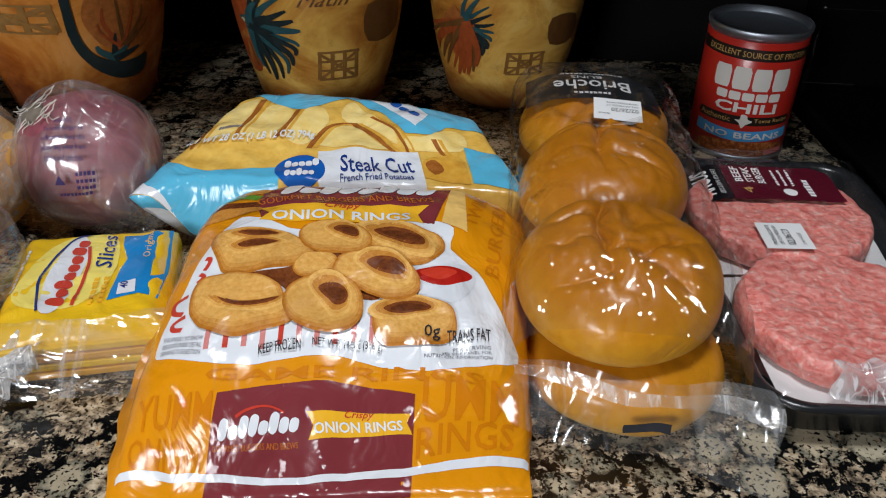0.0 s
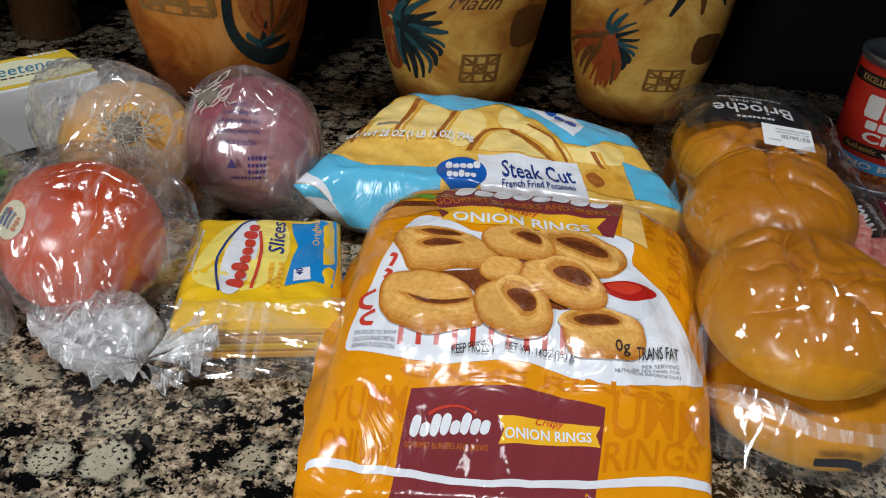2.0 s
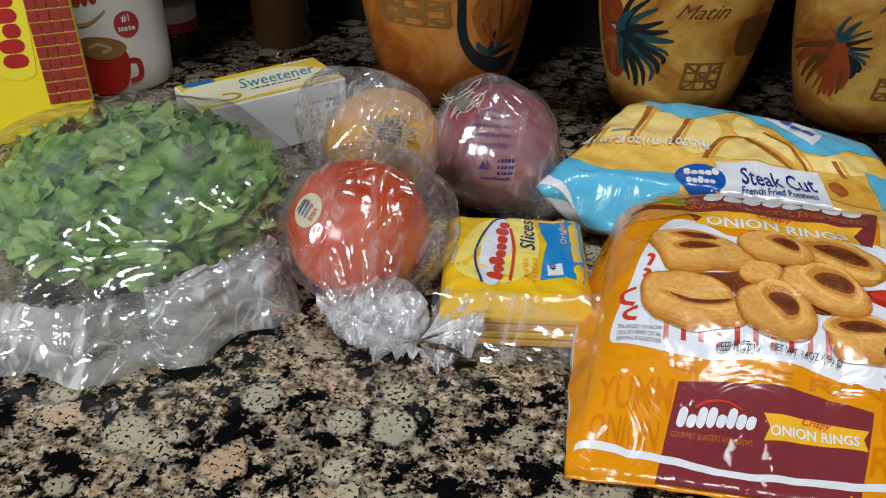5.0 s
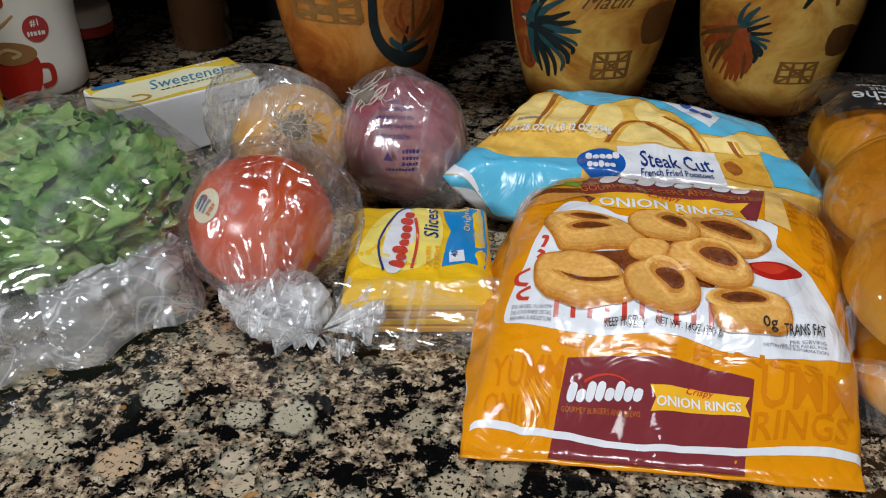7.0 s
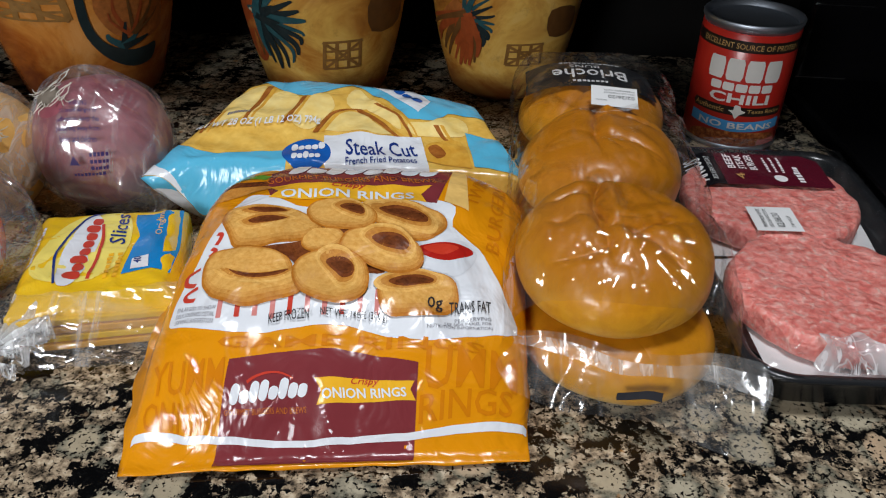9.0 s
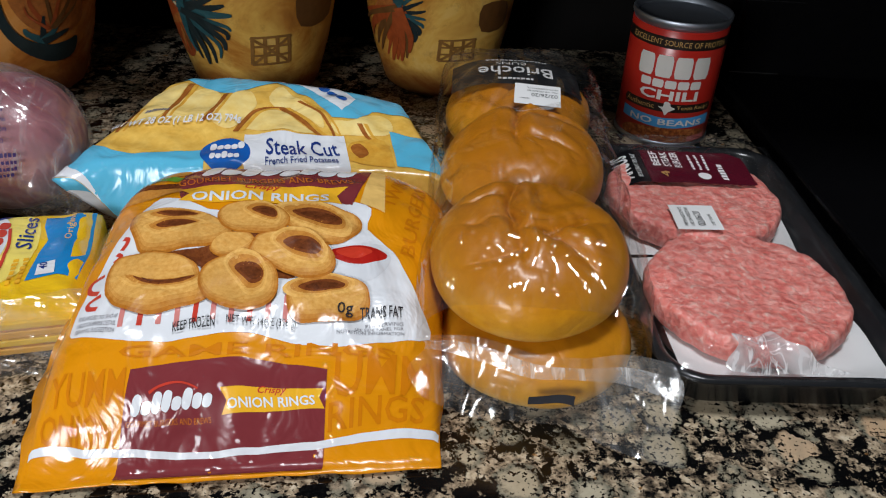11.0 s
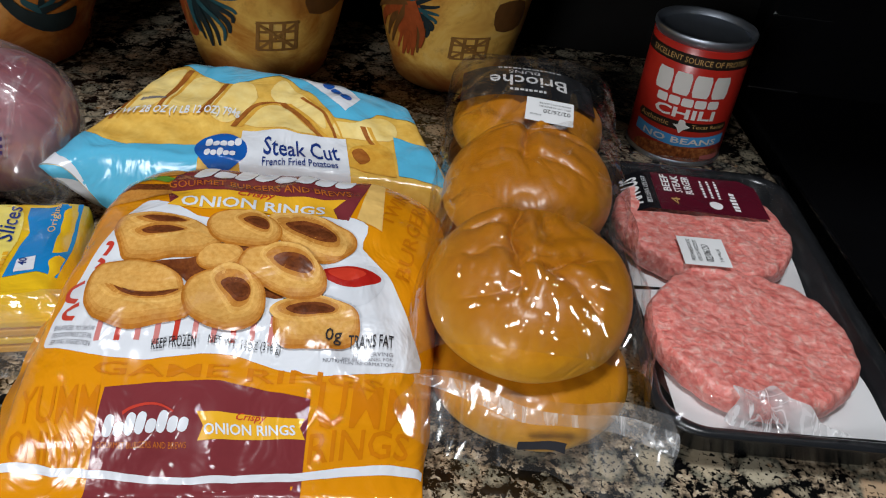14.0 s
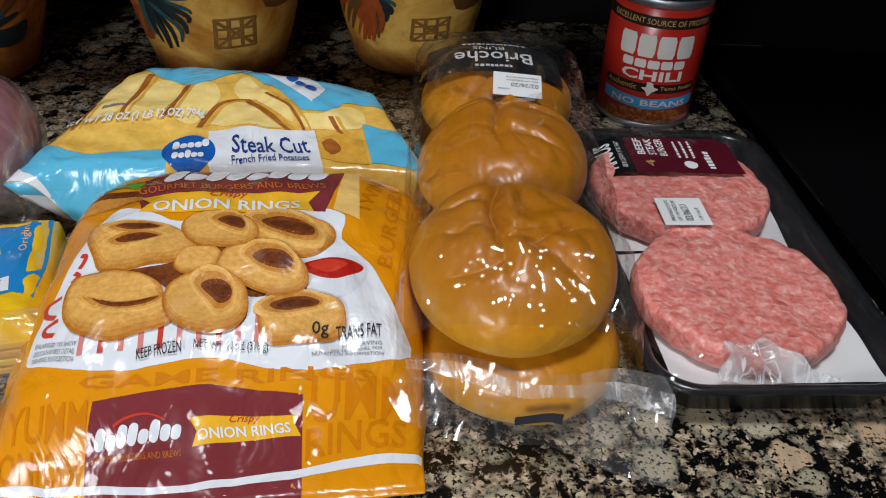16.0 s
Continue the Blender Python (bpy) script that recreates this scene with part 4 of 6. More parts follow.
plumes(pm, pot_m, (POT_DARK, POT_TEAL, POT_DARK), (-0.40, 0.82), ((0.34, 0.10, 0.06), (0.36, -0.12, 0.12), (0.30, -0.30, 0.12), (0.20, -0.44, 0.08), (0.26, 0.28, 0.0), (0.14, 0.40, -0.02), (0.08, -0.42, 0.0), (0.38, 0.02, 0.1), (0.30, 0.18, 0.04), (0.33, -0.2, 0.14), (0.25, -0.38, 0.12), (0.2, 0.34, -0.01), (0.14, -0.46, 0.05), (0.05, -0.36, -0.02), (0.16, 0.12, 0.0), (0.18, -0.1, 0.05), (0.1, 0.22, -0.02), (0.2, -0.02, 0.03)), 0.075, 2)
plumes(pm, pot_m, (POT_RUST, POT_HEN, POT_BROWN), (-0.44, 0.74), ((-0.16, -0.26, -0.04), (-0.08, -0.34, -0.02), (0.0, -0.30, 0.0), (0.06, -0.24, 0.0), (-0.18, -0.10, -0.03)), 0.09, 12)
plumes(pm, pot_m, (POT_TEAL, POT_CREAM), (-0.50, 0.86), ((0.10, -0.04, 0.02), (0.14, -0.10, 0.04), (0.10, 0.04, 0.0)), 0.03, 13)
lattice(pm, pot_m, 0.22, 0.52, 0.28, 0.25)
decal("painted_shape", pm, smooth_loop([(0.42, 1.02), (0.72, 1.0), (0.75, 0.72), (0.44, 0.70)], 3), POT_BROWN, pot_m, 0.0004, 0.1)
word("painted_word", "Matin", pm, (-0.03, 1.035), (0.285, 1.05), (-0.01, 1.16), POT_BROWN, pot_m, 0.0008, 0.0, 0.4)
pot_r, pr = build_canister(0.089, 0.825, 0.90, -100.0, "small ochre painted ceramic canister with rust and teal brushwork")
plumes(pr, pot_r, (POT_RUST, POT_BROWN, POT_RUST), (-0.20, 0.85), ((-0.40, -0.30, -0.08), (-0.30, -0.42, -0.06), (-0.16, -0.48, 0.0), (-0.05, -0.50, 0.02), (0.05, -0.46, 0.04), (-0.42, -0.14, -0.05), (-0.36, -0.36, -0.1), (-0.24, -0.46, -0.03), (-0.1, -0.52, 0.01), (0.0, -0.5, 0.03), (-0.44, -0.22, -0.08), (0.08, -0.4, 0.06)), 0.08, 3)
plumes(pr, pot_r, (POT_TEAL, POT_DARK), (-0.22, 0.80), ((0.20, 0.20, 0.0), (0.24, 0.06, 0.06), (0.22, -0.10, 0.08), (0.15, -0.24, 0.08), (0.06, 0.28, -0.02), (0.22, 0.14, 0.02), (0.24, -0.02, 0.07), (0.19, -0.17, 0.08), (0.13, 0.26, 0.0)), 0.06, 4)
lattice(pr, pot_r, 0.27, 0.50, 0.30, 0.20)
plumes(pr, pot_r, (POT_HEN, POT_RUST), (-0.24, 0.92), ((-0.18, -0.30, -0.05), (-0.08, -0.40, 0.0), (0.02, -0.42, 0.02), (0.12, -0.30, 0.05), (-0.2, -0.15, -0.03)), 0.11, 14)
decal("painted_shape", pr, smooth_loop([(0.44, 0.90), (0.70, 0.88), (0.72, 0.66), (0.46, 0.66)], 3), POT_BROWN, pot_r, 0.0004, 0.1)
plumes(pr, pot_r, (POT_BROWN, POT_DARK), (0.30, 1.5), ((-0.30, -0.35, -0.05), (-0.12, -0.42, 0.0), (0.10, -0.40, 0.03), (0.30, -0.34, 0.05)), 0.07, 5)

# ---- tin of chili ----
can = thing("chili_can", "red labelled tin can of chili with a bare metal lid", "can", (0.2885, 0.7385, 0))
CAN_R, CAN_H = 0.0388, 0.1050
METAL = plain("tin_metal", (0.46, 0.51, 0.58), 0.46, 1.0, 0.1, 80)
CAN_RED = plain("can_red", (0.44, 0.020, 0.012), 0.28, grain=0.1)
CAN_WHITE = plain("can_white", (0.62, 0.60, 0.56), 0.3)
CAN_BLACK = plain("can_black", (0.015, 0.010, 0.008), 0.3)
CAN_GOLD = plain("can_gold", (0.50, 0.30, 0.10), 0.35)
CAN_BLUE = plain("can_blue", (0.06, 0.30, 0.62), 0.3)
CAN_PINK = plain("can_pink", (0.60, 0.16, 0.16), 0.3)


def chili_print():
    m = Mat("chili_print", 0.3)
    v = m.where("Object")
    m.colour(m.ramp(m.noise(v, 260.0, 4.0, 0.7), [(0.3, (0.05, 0.010, 0.004)), (0.5, (0.30, 0.07, 0.015)), (0.7, (0.55, 0.22, 0.06))]))
    return m.m


put("label_wall", *lathe([(CAN_R - 0.0004, 0.0045), (CAN_R, 0.005), (CAN_R, CAN_H - 0.0072), (CAN_R - 0.0004, CAN_H - 0.0068)], 96), CAN_RED, can, "red paper label")
put("base_rim", *lathe([(CAN_R - 0.001, 0.0), (CAN_R + 0.0007, 0.0008), (CAN_R + 0.0007, 0.0032), (CAN_R - 0.0008, 0.0048)], 96), METAL, can)
put("top_rim", *lathe([(CAN_R - 0.0008, CAN_H - 0.0069), (CAN_R - 0.0004, CAN_H - 0.0045), (CAN_R + 0.0008, CAN_H - 0.003), (CAN_R + 0.0010, CAN_H), (CAN_R + 0.0002, CAN_H + 0.001), (CAN_R - 0.0014, CAN_H + 0.0006), (CAN_R - 0.0022, CAN_H - 0.004), (CAN_R - 0.0030, CAN_H - 0.0049)], 96), METAL, can, "bare metal rim")
put("lid", *lathe([(CAN_R - 0.003, CAN_H - 0.0047), (CAN_R - 0.006, CAN_H - 0.0040), (CAN_R - 0.008, CAN_H - 0.0046), (CAN_R - 0.011, CAN_H - 0.0042), (0.004, CAN_H - 0.0041)], 96), METAL, can, "blue-grey metal lid")


def can_face(u, v, lift=0.0):
    t = radians(-194 + 180 * u)
    r = CAN_R + lift
    return r * math.cos(t), r * math.sin(t), CAN_H * v


decal("printed_band", can_face, [(0.05, 0.800), (1.0, 0.800), (1.0, 0.885), (0.05, 0.885)], CAN_BLACK, can, 0.0002, 0.05)
word("print", "EXCELLENT SOURCE OF PROTEIN", can_face, (0.17, 0.822), (0.86, 0.822), (0.17, 0.864), CAN_GOLD, can, 0.0005)
mark(can_face, (0.26, 0.575), (0.76, 0.575), (0.26, 0.745), (1, 1, 1, 1), CAN_WHITE, can, 0.0004, 0, 0.02, True)
mark(can_face, (0.30, 0.492), (0.72, 0.492), (0.30, 0.556), (1, 1, 1, 1, 1), CAN_WHITE, can, 0.0004, 0, 0.02, True)
word("print", "CHILI", can_face, (0.31, 0.395), (0.71, 0.395), (0.31, 0.475), CAN_WHITE, can, 0.0004, 0.03)
decal("printed_band", can_face, [(0.20, 0.300), (0.84, 0.300), (0.86, 0.335), (0.84, 0.370), (0.20, 0.370), (0.18, 0.335)], CAN_BLACK, can, 0.0002, 0.05)
word("print", "Authentic", can_face, (0.21, 0.318), (0.43, 0.318), (0.21, 0.358), CAN_GOLD, can, 0.0005)
word("print", "Texas Recipe", can_face, (0.58, 0.318), (0.83, 0.318), (0.58, 0.358), CAN_GOLD, can, 0.0005)
decal("printed_star", can_face, smooth_loop([(0.46, 0.34), (0.49, 0.345), (0.495, 0.385), (0.53, 0.38), (0.54, 0.35), (0.57, 0.335), (0.53, 0.305), (0.51, 0.275), (0.49, 0.315)], 3), CAN_WHITE, can, 0.0005, 0.05)
decal("printed_band", can_face, [(0.19, 0.185), (0.50, 0.165), (0.86, 0.185), (0.86, 0.270), (0.50, 0.250), (0.19, 0.270)], CAN_BLUE, can, 0.0003, 0.05, "blue printed band")
word("print", "NO BEANS", can_face, (0.27, 0.190), (0.79, 0.190), (0.27, 0.240), CAN_WHITE, can, 0.0006, 0.02)
decal("printed_bowl", can_face, smooth_loop([(0.22, 0.05), (0.26, 0.13), (0.50, 0.165), (0.78, 0.15), (0.86, 0.09), (0.84, 0.05), (0.5, 0.05)], 4), chili_print(), can, 0.0002, 0.05)
decal("printed_badge", can_face, [(0.70, 0.055), (0.86, 0.055), (0.86, 0.10), (0.70, 0.10)], CAN_PINK, can, 0.0005, 0.05)

# ---- brioche buns ----
def bun_crust():
    m = Mat("bun_crust", 0.40, spec=0.30)
    v = m.where("Object")
    z = m.t.nodes.new("ShaderNodeSeparateXYZ")
    m.link(v, z.inputs[0])
    n = m.noise(v, 45.0, 4.0, 0.6)
    h = m.math("ADD", z.outputs[2], m.math("MULTIPLY", n, 0.014))
    c = m.ramp(m.value(h, -0.022, 0.032), [(0.0, (0.52, 0.22, 0.03)), (0.18, (0.64, 0.40, 0.11)), (0.32, (0.70, 0.49, 0.19)), (0.42, (0.66, 0.39, 0.09)), (0.54, (0.64, 0.30, 0.016)), (0.78, (0.58, 0.235, 0.008)), (1.0, (0.50, 0.175, 0.004))])
    m.colour(m.mix(m.value(m.noise(v, 160.0, 4.0, 0.6), 0.45, 0.7, 0.0, 0.3), c, (0.42, 0.13, 0.010)))
    fold = m.math("ABSOLUTE", m.math("SUBTRACT", m.noise(m.where("Object", (1.0, 0.7, 1.0), 0.3), 26.0, 2.0, 0.5, 0.8), 0.5), 0.0)
    dents = m.math("ADD", m.math("MINIMUM", m.math("MULTIPLY", fold, 3.0), 0.5), m.math("MULTIPLY", m.noise(v, 300.0, 4.0, 0.6), 0.22))
    m.bump(dents, 0.38, 0.0022)
    m.b.inputs["Coat Weight"].default_value = 0.22
    m.b.inputs["Coat Roughness"].default_value = 0.16
    return m.m


BUN = bun_crust()


def path_gap(px, py, path):
    """Signed distance of a point from a path of points, and how far along it the nearest place lies."""
    best, sign, along = 9.0, 1.0, 0.0
    for k in range(len(path) - 1):
        (ax, ay), (bx, by) = path[k], path[k + 1]
        ux, uy = bx - ax, by - ay
        f = max(0.0, min(1.0, ((px - ax) * ux + (py - ay) * uy) / (ux * ux + uy * uy)))
        dx, dy = px - ax - f * ux, py - ay - f * uy
        d = math.hypot(dx, dy)
        if d < best:
            best, sign, along = d, (1.0 if ux * dy - uy * dx > 0 else -1.0), (k + f) / (len(path) - 1)
    return best * sign, along


def build_bun(at, tilt, turn, seed, creases=(), r=0.0535, top=0.031, label="glazed golden brioche bun inside a clear wrapper"):
    """A soft bun; each crease is a path over its top, in shares of its radius, with a depth."""
    nu, nv = (230, 120) if creases else (96, 56)
    verts = []
    for j in range(nv):
        th = math.pi * (j + 0.5) / nv
        for i in range(nu):
            a = 2 * math.pi * i / nu
            s = math.sin(th) ** 0.72
            c = math.cos(th)
            x, y = r * s * math.cos(a), r * s * math.sin(a)
            z = (top if c > 0 else 0.017) * (abs(c) ** 0.85) * (1 if c > 0 else -1)
            k = 1 + 0.05 * noise.noise(Vector((x * 22 + seed, y * 22, z * 22)))
            x, y, z = x * k, y * k, z * k
            if c > 0:
                q = min(1.0, math.hypot(x, y) / r)
                px = x / r + 0.035 * noise.noise(Vector((x * 120, y * 120, seed)))
                py = y / r + 0.035 * noise.noise(Vector((y * 120, x * 120, seed + 5)))
                for path, depth in creases:
                    gap, along = path_gap(px, py, path)
                    if abs(gap) < 0.45:
                        f = min(1.0, 0.25 + 3.5 * along) * min(1.0, 0.12 + 3.0 * (1 - along))
                        z -= 0.72 * depth * f * (0.85 * math.exp(-abs(gap) / 0.038) + 0.15 * math.exp(-(gap / 0.11) ** 2) - 0.42 * math.exp(-((gap - 0.15) / 0.11) ** 2) - 0.20 * math.exp(-((gap + 0.17) / 0.13) ** 2))
                z += (0.0026 * noise.noise(Vector((x * 34, y * 34, seed))) - 0.0010 * ridge(x, y, seed, 32, seed) ** 2 - 0.0006 * ridge(x, y * 0.6, seed, 75, seed + 3) ** 2) * (1 - q * 0.5)
            else:
                z = max(z, -0.0165)
            verts.append((x, y, z))
    faces = grid_faces(nu, nv, True)
    faces.append(tuple(range(nu))[::-1])
    faces.append(tuple((nv - 1) * nu + i for i in range(nu)))
    faces = [f[::-1] for f in faces]
    ob = put("brioche_bun", verts, faces, BUN)
    ob.matrix_world = pose(*at, tilt, 0, turn)
    return tagged(ob, label, "bun", "buns in the wrapper")


build_bun((0.1520, 0.4330, 0.0575), 8, 0, 1.0, (([(-0.11, 0.92), (-0.18, 0.58), (-0.22, 0.22), (-0.16, -0.10), (-0.09, -0.55)], 0.0105), ([(-0.16, -0.02), (0.11, -0.10), (0.47, 0.10), (0.82, 0.24)], 0.0070), ([(-0.20, 0.52), (-0.47, 0.48), (-0.74, 0.38)], 0.0055),
          ([(-0.10, -0.32), (-0.36, -0.46), (-0.70, -0.48)], 0.0055), ([(0.04, 0.84), (0.06, 0.54), (0.12, 0.30)], 0.0045), ([(0.08, -0.10), (0.40, -0.28), (0.64, -0.56)], 0.0050), ([(-0.20, 0.14), (-0.45, 0.02), (-0.74, 0.0)], 0.0032)), 0.0525, 0.0290, "large glazed brioche bun with a deep crossed crease")
build_bun((0.1530, 0.5310, 0.0575), 10, 0, 5.0, (([(-0.10, 0.96), (-0.08, 0.5), (-0.12, 0.1), (-0.06, -0.3)], 0.0070), ([(-0.10, 0.72), (-0.45, 0.62), (-0.85, 0.42)], 0.0048), ([(-0.08, 0.48), (0.30, 0.56), (0.78, 0.40)], 0.0046), ([(-0.10, 0.0), (0.35, -0.10), (0.70, -0.3)], 0.0022)), 0.0510)
build_bun((0.1540, 0.6230, 0.0550), 0, -30, 9.0, (([(0.0, 0.8), (0.1, 0.0), (0.0, -0.8)], 0.005), ([(0.1, 0.1), (0.7, 0.3)], 0.004)), 0.0525)
build_bun((0.1580, 0.4230, 0.0185), 0, 40, 13.0, (), 0.0530, 0.0235)
build_bun((0.1540, 0.5370, 0.0210), 0, 10, 17.0, (), 0.0520)
build_bun((0.1550, 0.6320, 0.0210), 0, 70, 21.0, (), 0.0520)

CLEAR = clear_film("clear_wrap", (0.99, 0.985, 0.98), 0.014, 0.75, 15.0, 0.07, 1.3, (1.3, 0.7, 1.0), 0.5)
CLEAR_EDGE = clear_film("clear_seal", (0.95, 0.95, 0.95), 0.26, 0.25, 30.0, 0.14, 0.5)
bun_wrap = thing("bun_wrapper", "clear crinkled plastic wrapper with a black paper label", "wrapper")


def bun_hull(a, v, lift=0.0):
    """Cross-section angle a and length v along the wrapper, from its sealed front to its back."""
    y = 0.376 + 0.316 * v
    open_ = min(1.0, 0.50 + 6.0 * v) * min(1.0, 0.55 + 4.5 * (1 - v))
    cx, hw = 0.1530 + 0.003 * v, 0.0570 + 0.001 * v
    zt, zb = 0.046 + 0.047 * open_, 0.040 - 0.038 * min(1.0, open_ * 1.2)
    c, s = math.cos(a), math.sin(a)
    x = cx + hw * math.copysign(abs(c) ** 0.55, c)
    z = (zt + zb) / 2 + (zt - zb) / 2 * math.copysign(abs(s) ** 0.62, s)
    w = 0.0035 * (ridge(x, y, z, 22, 2.0) - 0.35) + 0.0008 * (ridge(x, y, z, 55, 6.0) - 0.3)
    x += (w + lift) * c
    z += (w + lift) * s
    return x, y, max(0.0015, z)


nu, nv = 110, 80
hull = [bun_hull(2 * math.pi * i / nu, j / (nv - 1)) for j in range(nv) for i in range(nu)]
put("film", hull, [f[::-1] for f in grid_faces(nu, nv, True) if max(hull[k][2] for k in f) > 0.006], CLEAR, bun_wrap)


def front_flap(u, v, lift=0.0):
    """The flattened, crimped front end of the wrapper; v runs outward from the buns."""
    x = 0.097 + 0.126 * u + 0.004 * math.sin(v * 7)
    y = 0.380 - 0.026 * v - 0.012 * u * v + 0.004 * math.sin(u * 9 + v * 3)
    z = 0.047 - 0.010 * u - 0.028 * v * (0.55 + 0.45 * u) + 0.0015 * wrinkle(x, y, 0.2, 40, 3) + 0.0012 * (ridge(x, y, 0.1, 30, 8.0) - 0.3) * v
    return x, y, max(0.002, z) + lift


put("front_flap", [front_flap(i / 60, j / 24) for j in range(25) for i in range(61)], grid_faces(61, 25), clear_film("flap_clear", (0.985, 0.985, 0.98), 0.06, 0.22, 16.0, 0.10, 0.45, (1.4, 0.7, 1.0), 0.4), bun_wrap)
decal("crimped_seal", front_flap, [(0.0, 0.10), (0.5, 0.16), (1.0, 0.16), (1.0, 0.36), (0.5, 0.34), (0.0, 0.30)], CLEAR_EDGE, bun_wrap, 0.0006, 0.03)
decal("black_mark", front_flap, [(0.46, 0.60), (0.64, 0.58), (0.64, 0.70), (0.46, 0.72)], BLACK_INK, bun_wrap, 0.0008, 0.03)
# rear paper label, read from the far side
def label_face(u, v, lift=0.0):
    return 0.1955 - 0.090 * u, 0.653 - 0.052 * v, 0.0885 - 0.010 * abs(2 * u - 1) ** 3 - 0.006 * max(0.0, 0.4 - v) + lift


decal("paper_label", label_face, [(0, 0), (1, 0), (1, 1), (0, 1)], plain("black_paper", (0.012, 0.013, 0.016), 0.35), bun_wrap, 0.0004, 0.1, "black paper label")
PAPER = plain("white_paper", (0.78, 0.78, 0.78), 0.55, grain=0.04)
INK = plain("label_ink", (0.04, 0.04, 0.045), 0.6)
word("print", "Brioche", label_face, (0.22, 0.40), (0.80, 0.40), (0.22, 0.72), PAPER, bun_wrap, 0.0009, 0.01)
word("print", "BUNS", label_face, (0.42, 0.18), (0.66, 0.18), (0.42, 0.32), PAPER, bun_wrap, 0.0009)
bars("small_print", label_face, (0.38, 0.80), (0.66, 0.80), (0.38, 0.88), 8, PAPER, bun_wrap, 0.0009, 21)
bars("small_print", label_face, (0.25, 0.06), (0.75, 0.06), (0.25, 0.11), 14, PAPER, bun_wrap, 0.0009, 22)
date_tag = flat((0.1770, 0.5830, 0.0950), (-1.0, 0.17, -0.01), (-0.06, -1.0, -0.10))


def tag(name, point, w, h, parent, lines, up):
    """A small white paper sticker with lines of date print; up: the print runs along v."""
    decal(name, point, [(0, 0), (w, 0), (w, h), (0, h)], PAPER, parent, 0.0003, 1.0, "white paper date sticker")
    for txt, a, b, c in lines:
        word("print", txt, point, a, b, c, INK, parent, 0.0006)


tag("date_sticker", date_tag, 0.030, 0.027, bun_wrap, (("02/26/20", (0.002, 0.012), (0.019, 0.012), (0.002, 0.0165)), ("FRESHNESS DATE", (0.002, 0.0045), (0.022, 0.0045), (0.002, 0.0062)), ("SELL OR FREEZE BY", (0.002, 0.0082), (0.022, 0.0082), (0.002, 0.0098)), ("02/26/20", (0.020, 0.019), (0.027, 0.019), (0.020, 0.0205))), False)

# ---- tray of beef patties ----
def minced():
    m = Mat("minced_beef", 0.36)
    v = m.where("World")
    n = m.noise(v, 190.0, 4.0, 0.6, 0.6)
    cell = m.voronoi(v, 260.0)
    c = m.ramp(n, [(0.28, (0.56, 0.105, 0.090)), (0.44, (0.78, 0.215, 0.180)), (0.58, (0.84, 0.335, 0.290)), (0.72, (0.90, 0.60, 0.52))])
    fat = m.value(m.noise(v, 330.0, 3.0, 0.6), 0.60, 0.68)
    m.colour(m.mix(m.math("MULTIPLY", fat, 0.7), c, (0.76, 0.50, 0.42)))
    h = m.math("ADD", m.math("MULTIPLY", cell, 0.6), n)
    m.bump(h, 0.75, 0.0015)
    m.b.inputs["Subsurface Weight"].default_value = 0.08
    m.b.inputs["Subsurface Radius"].default_value = (0.004, 0.0015, 0.001)
    return m.m


MINCED = minced()


def build_patty(x, y, z, r, h, seed, label):
    nu, nv = 150, 46
    verts = []
    for j in range(nv):
        f = j / (nv - 1)
        # top from the middle to the rim, round it, and back under
        if f < 0.62:
            rr, zz = r * (f / 0.62) * 0.94, h
        elif f < 0.86:
            t = (f - 0.62) / 0.24 * math.pi
            rr, zz = r * (0.94 + 0.06 * math.sin(t)), h / 2 + h / 2 * math.cos(t)
        else:
            rr, zz = r * 0.94 * (1 - (f - 0.86) / 0.14), 0.0
        for i in range(nu):
            a = 2 * math.pi * i / nu
            k = 1 + 0.018 * noise.noise(Vector((math.cos(a) * 3 + seed, math.sin(a) * 3, 0))) + 0.010 * noise.noise(Vector((math.cos(a) * 14, math.sin(a) * 14, seed)))
            px, py = rr * k * math.cos(a), rr * k * math.sin(a)
            q = Vector((px * 210 + seed, py * 210, zz * 210))
            w = 0.0009 * noise.noise(q * 0.55) + 0.0005 * noise.noise(q * 1.05) + 0.0014 * noise.noise(q * 0.22)
            up = 1.0 if f < 0.74 else (0.3 if f < 0.86 else 0.0)
            side = 1.0 if 0.58 < f < 0.86 else 0.0
            verts.append((px + side * w * math.cos(a), py + side * w * math.sin(a), zz + up * w))
    faces = [f[::-1] for f in grid_faces(nu, nv, True)]
    ob = put("beef_patty", verts, faces, MINCED)
    ob.matrix_world = pose(x, y, z)
    return tagged(ob, label, "meat", "patties in the tray")


build_patty(0.2790, 0.4540, 0.0215, 0.0565, 0.0155, 1.0, "round raw minced beef patty on white paper")
build_patty(0.2715, 0.5580, 0.0215, 0.0575, 0.0160, 7.0, "round raw minced beef patty under a date sticker")
build_patty(0.2780, 0.4590, 0.0048, 0.0515, 0.0140, 13.0, "dark raw beef patty at the bottom of the tray")
build_patty(0.2760, 0.5640, 0.0048, 0.0515, 0.0140, 19.0, "dark raw beef patty at the bottom of the tray")

tray = thing("meat_tray", "black plastic meat tray under clear film", "tray", (0.2850, 0.5180, 0), 2.6)
TRAY = plain("black_tray", (0.012, 0.013, 0.015), 0.25, grain=0.3)


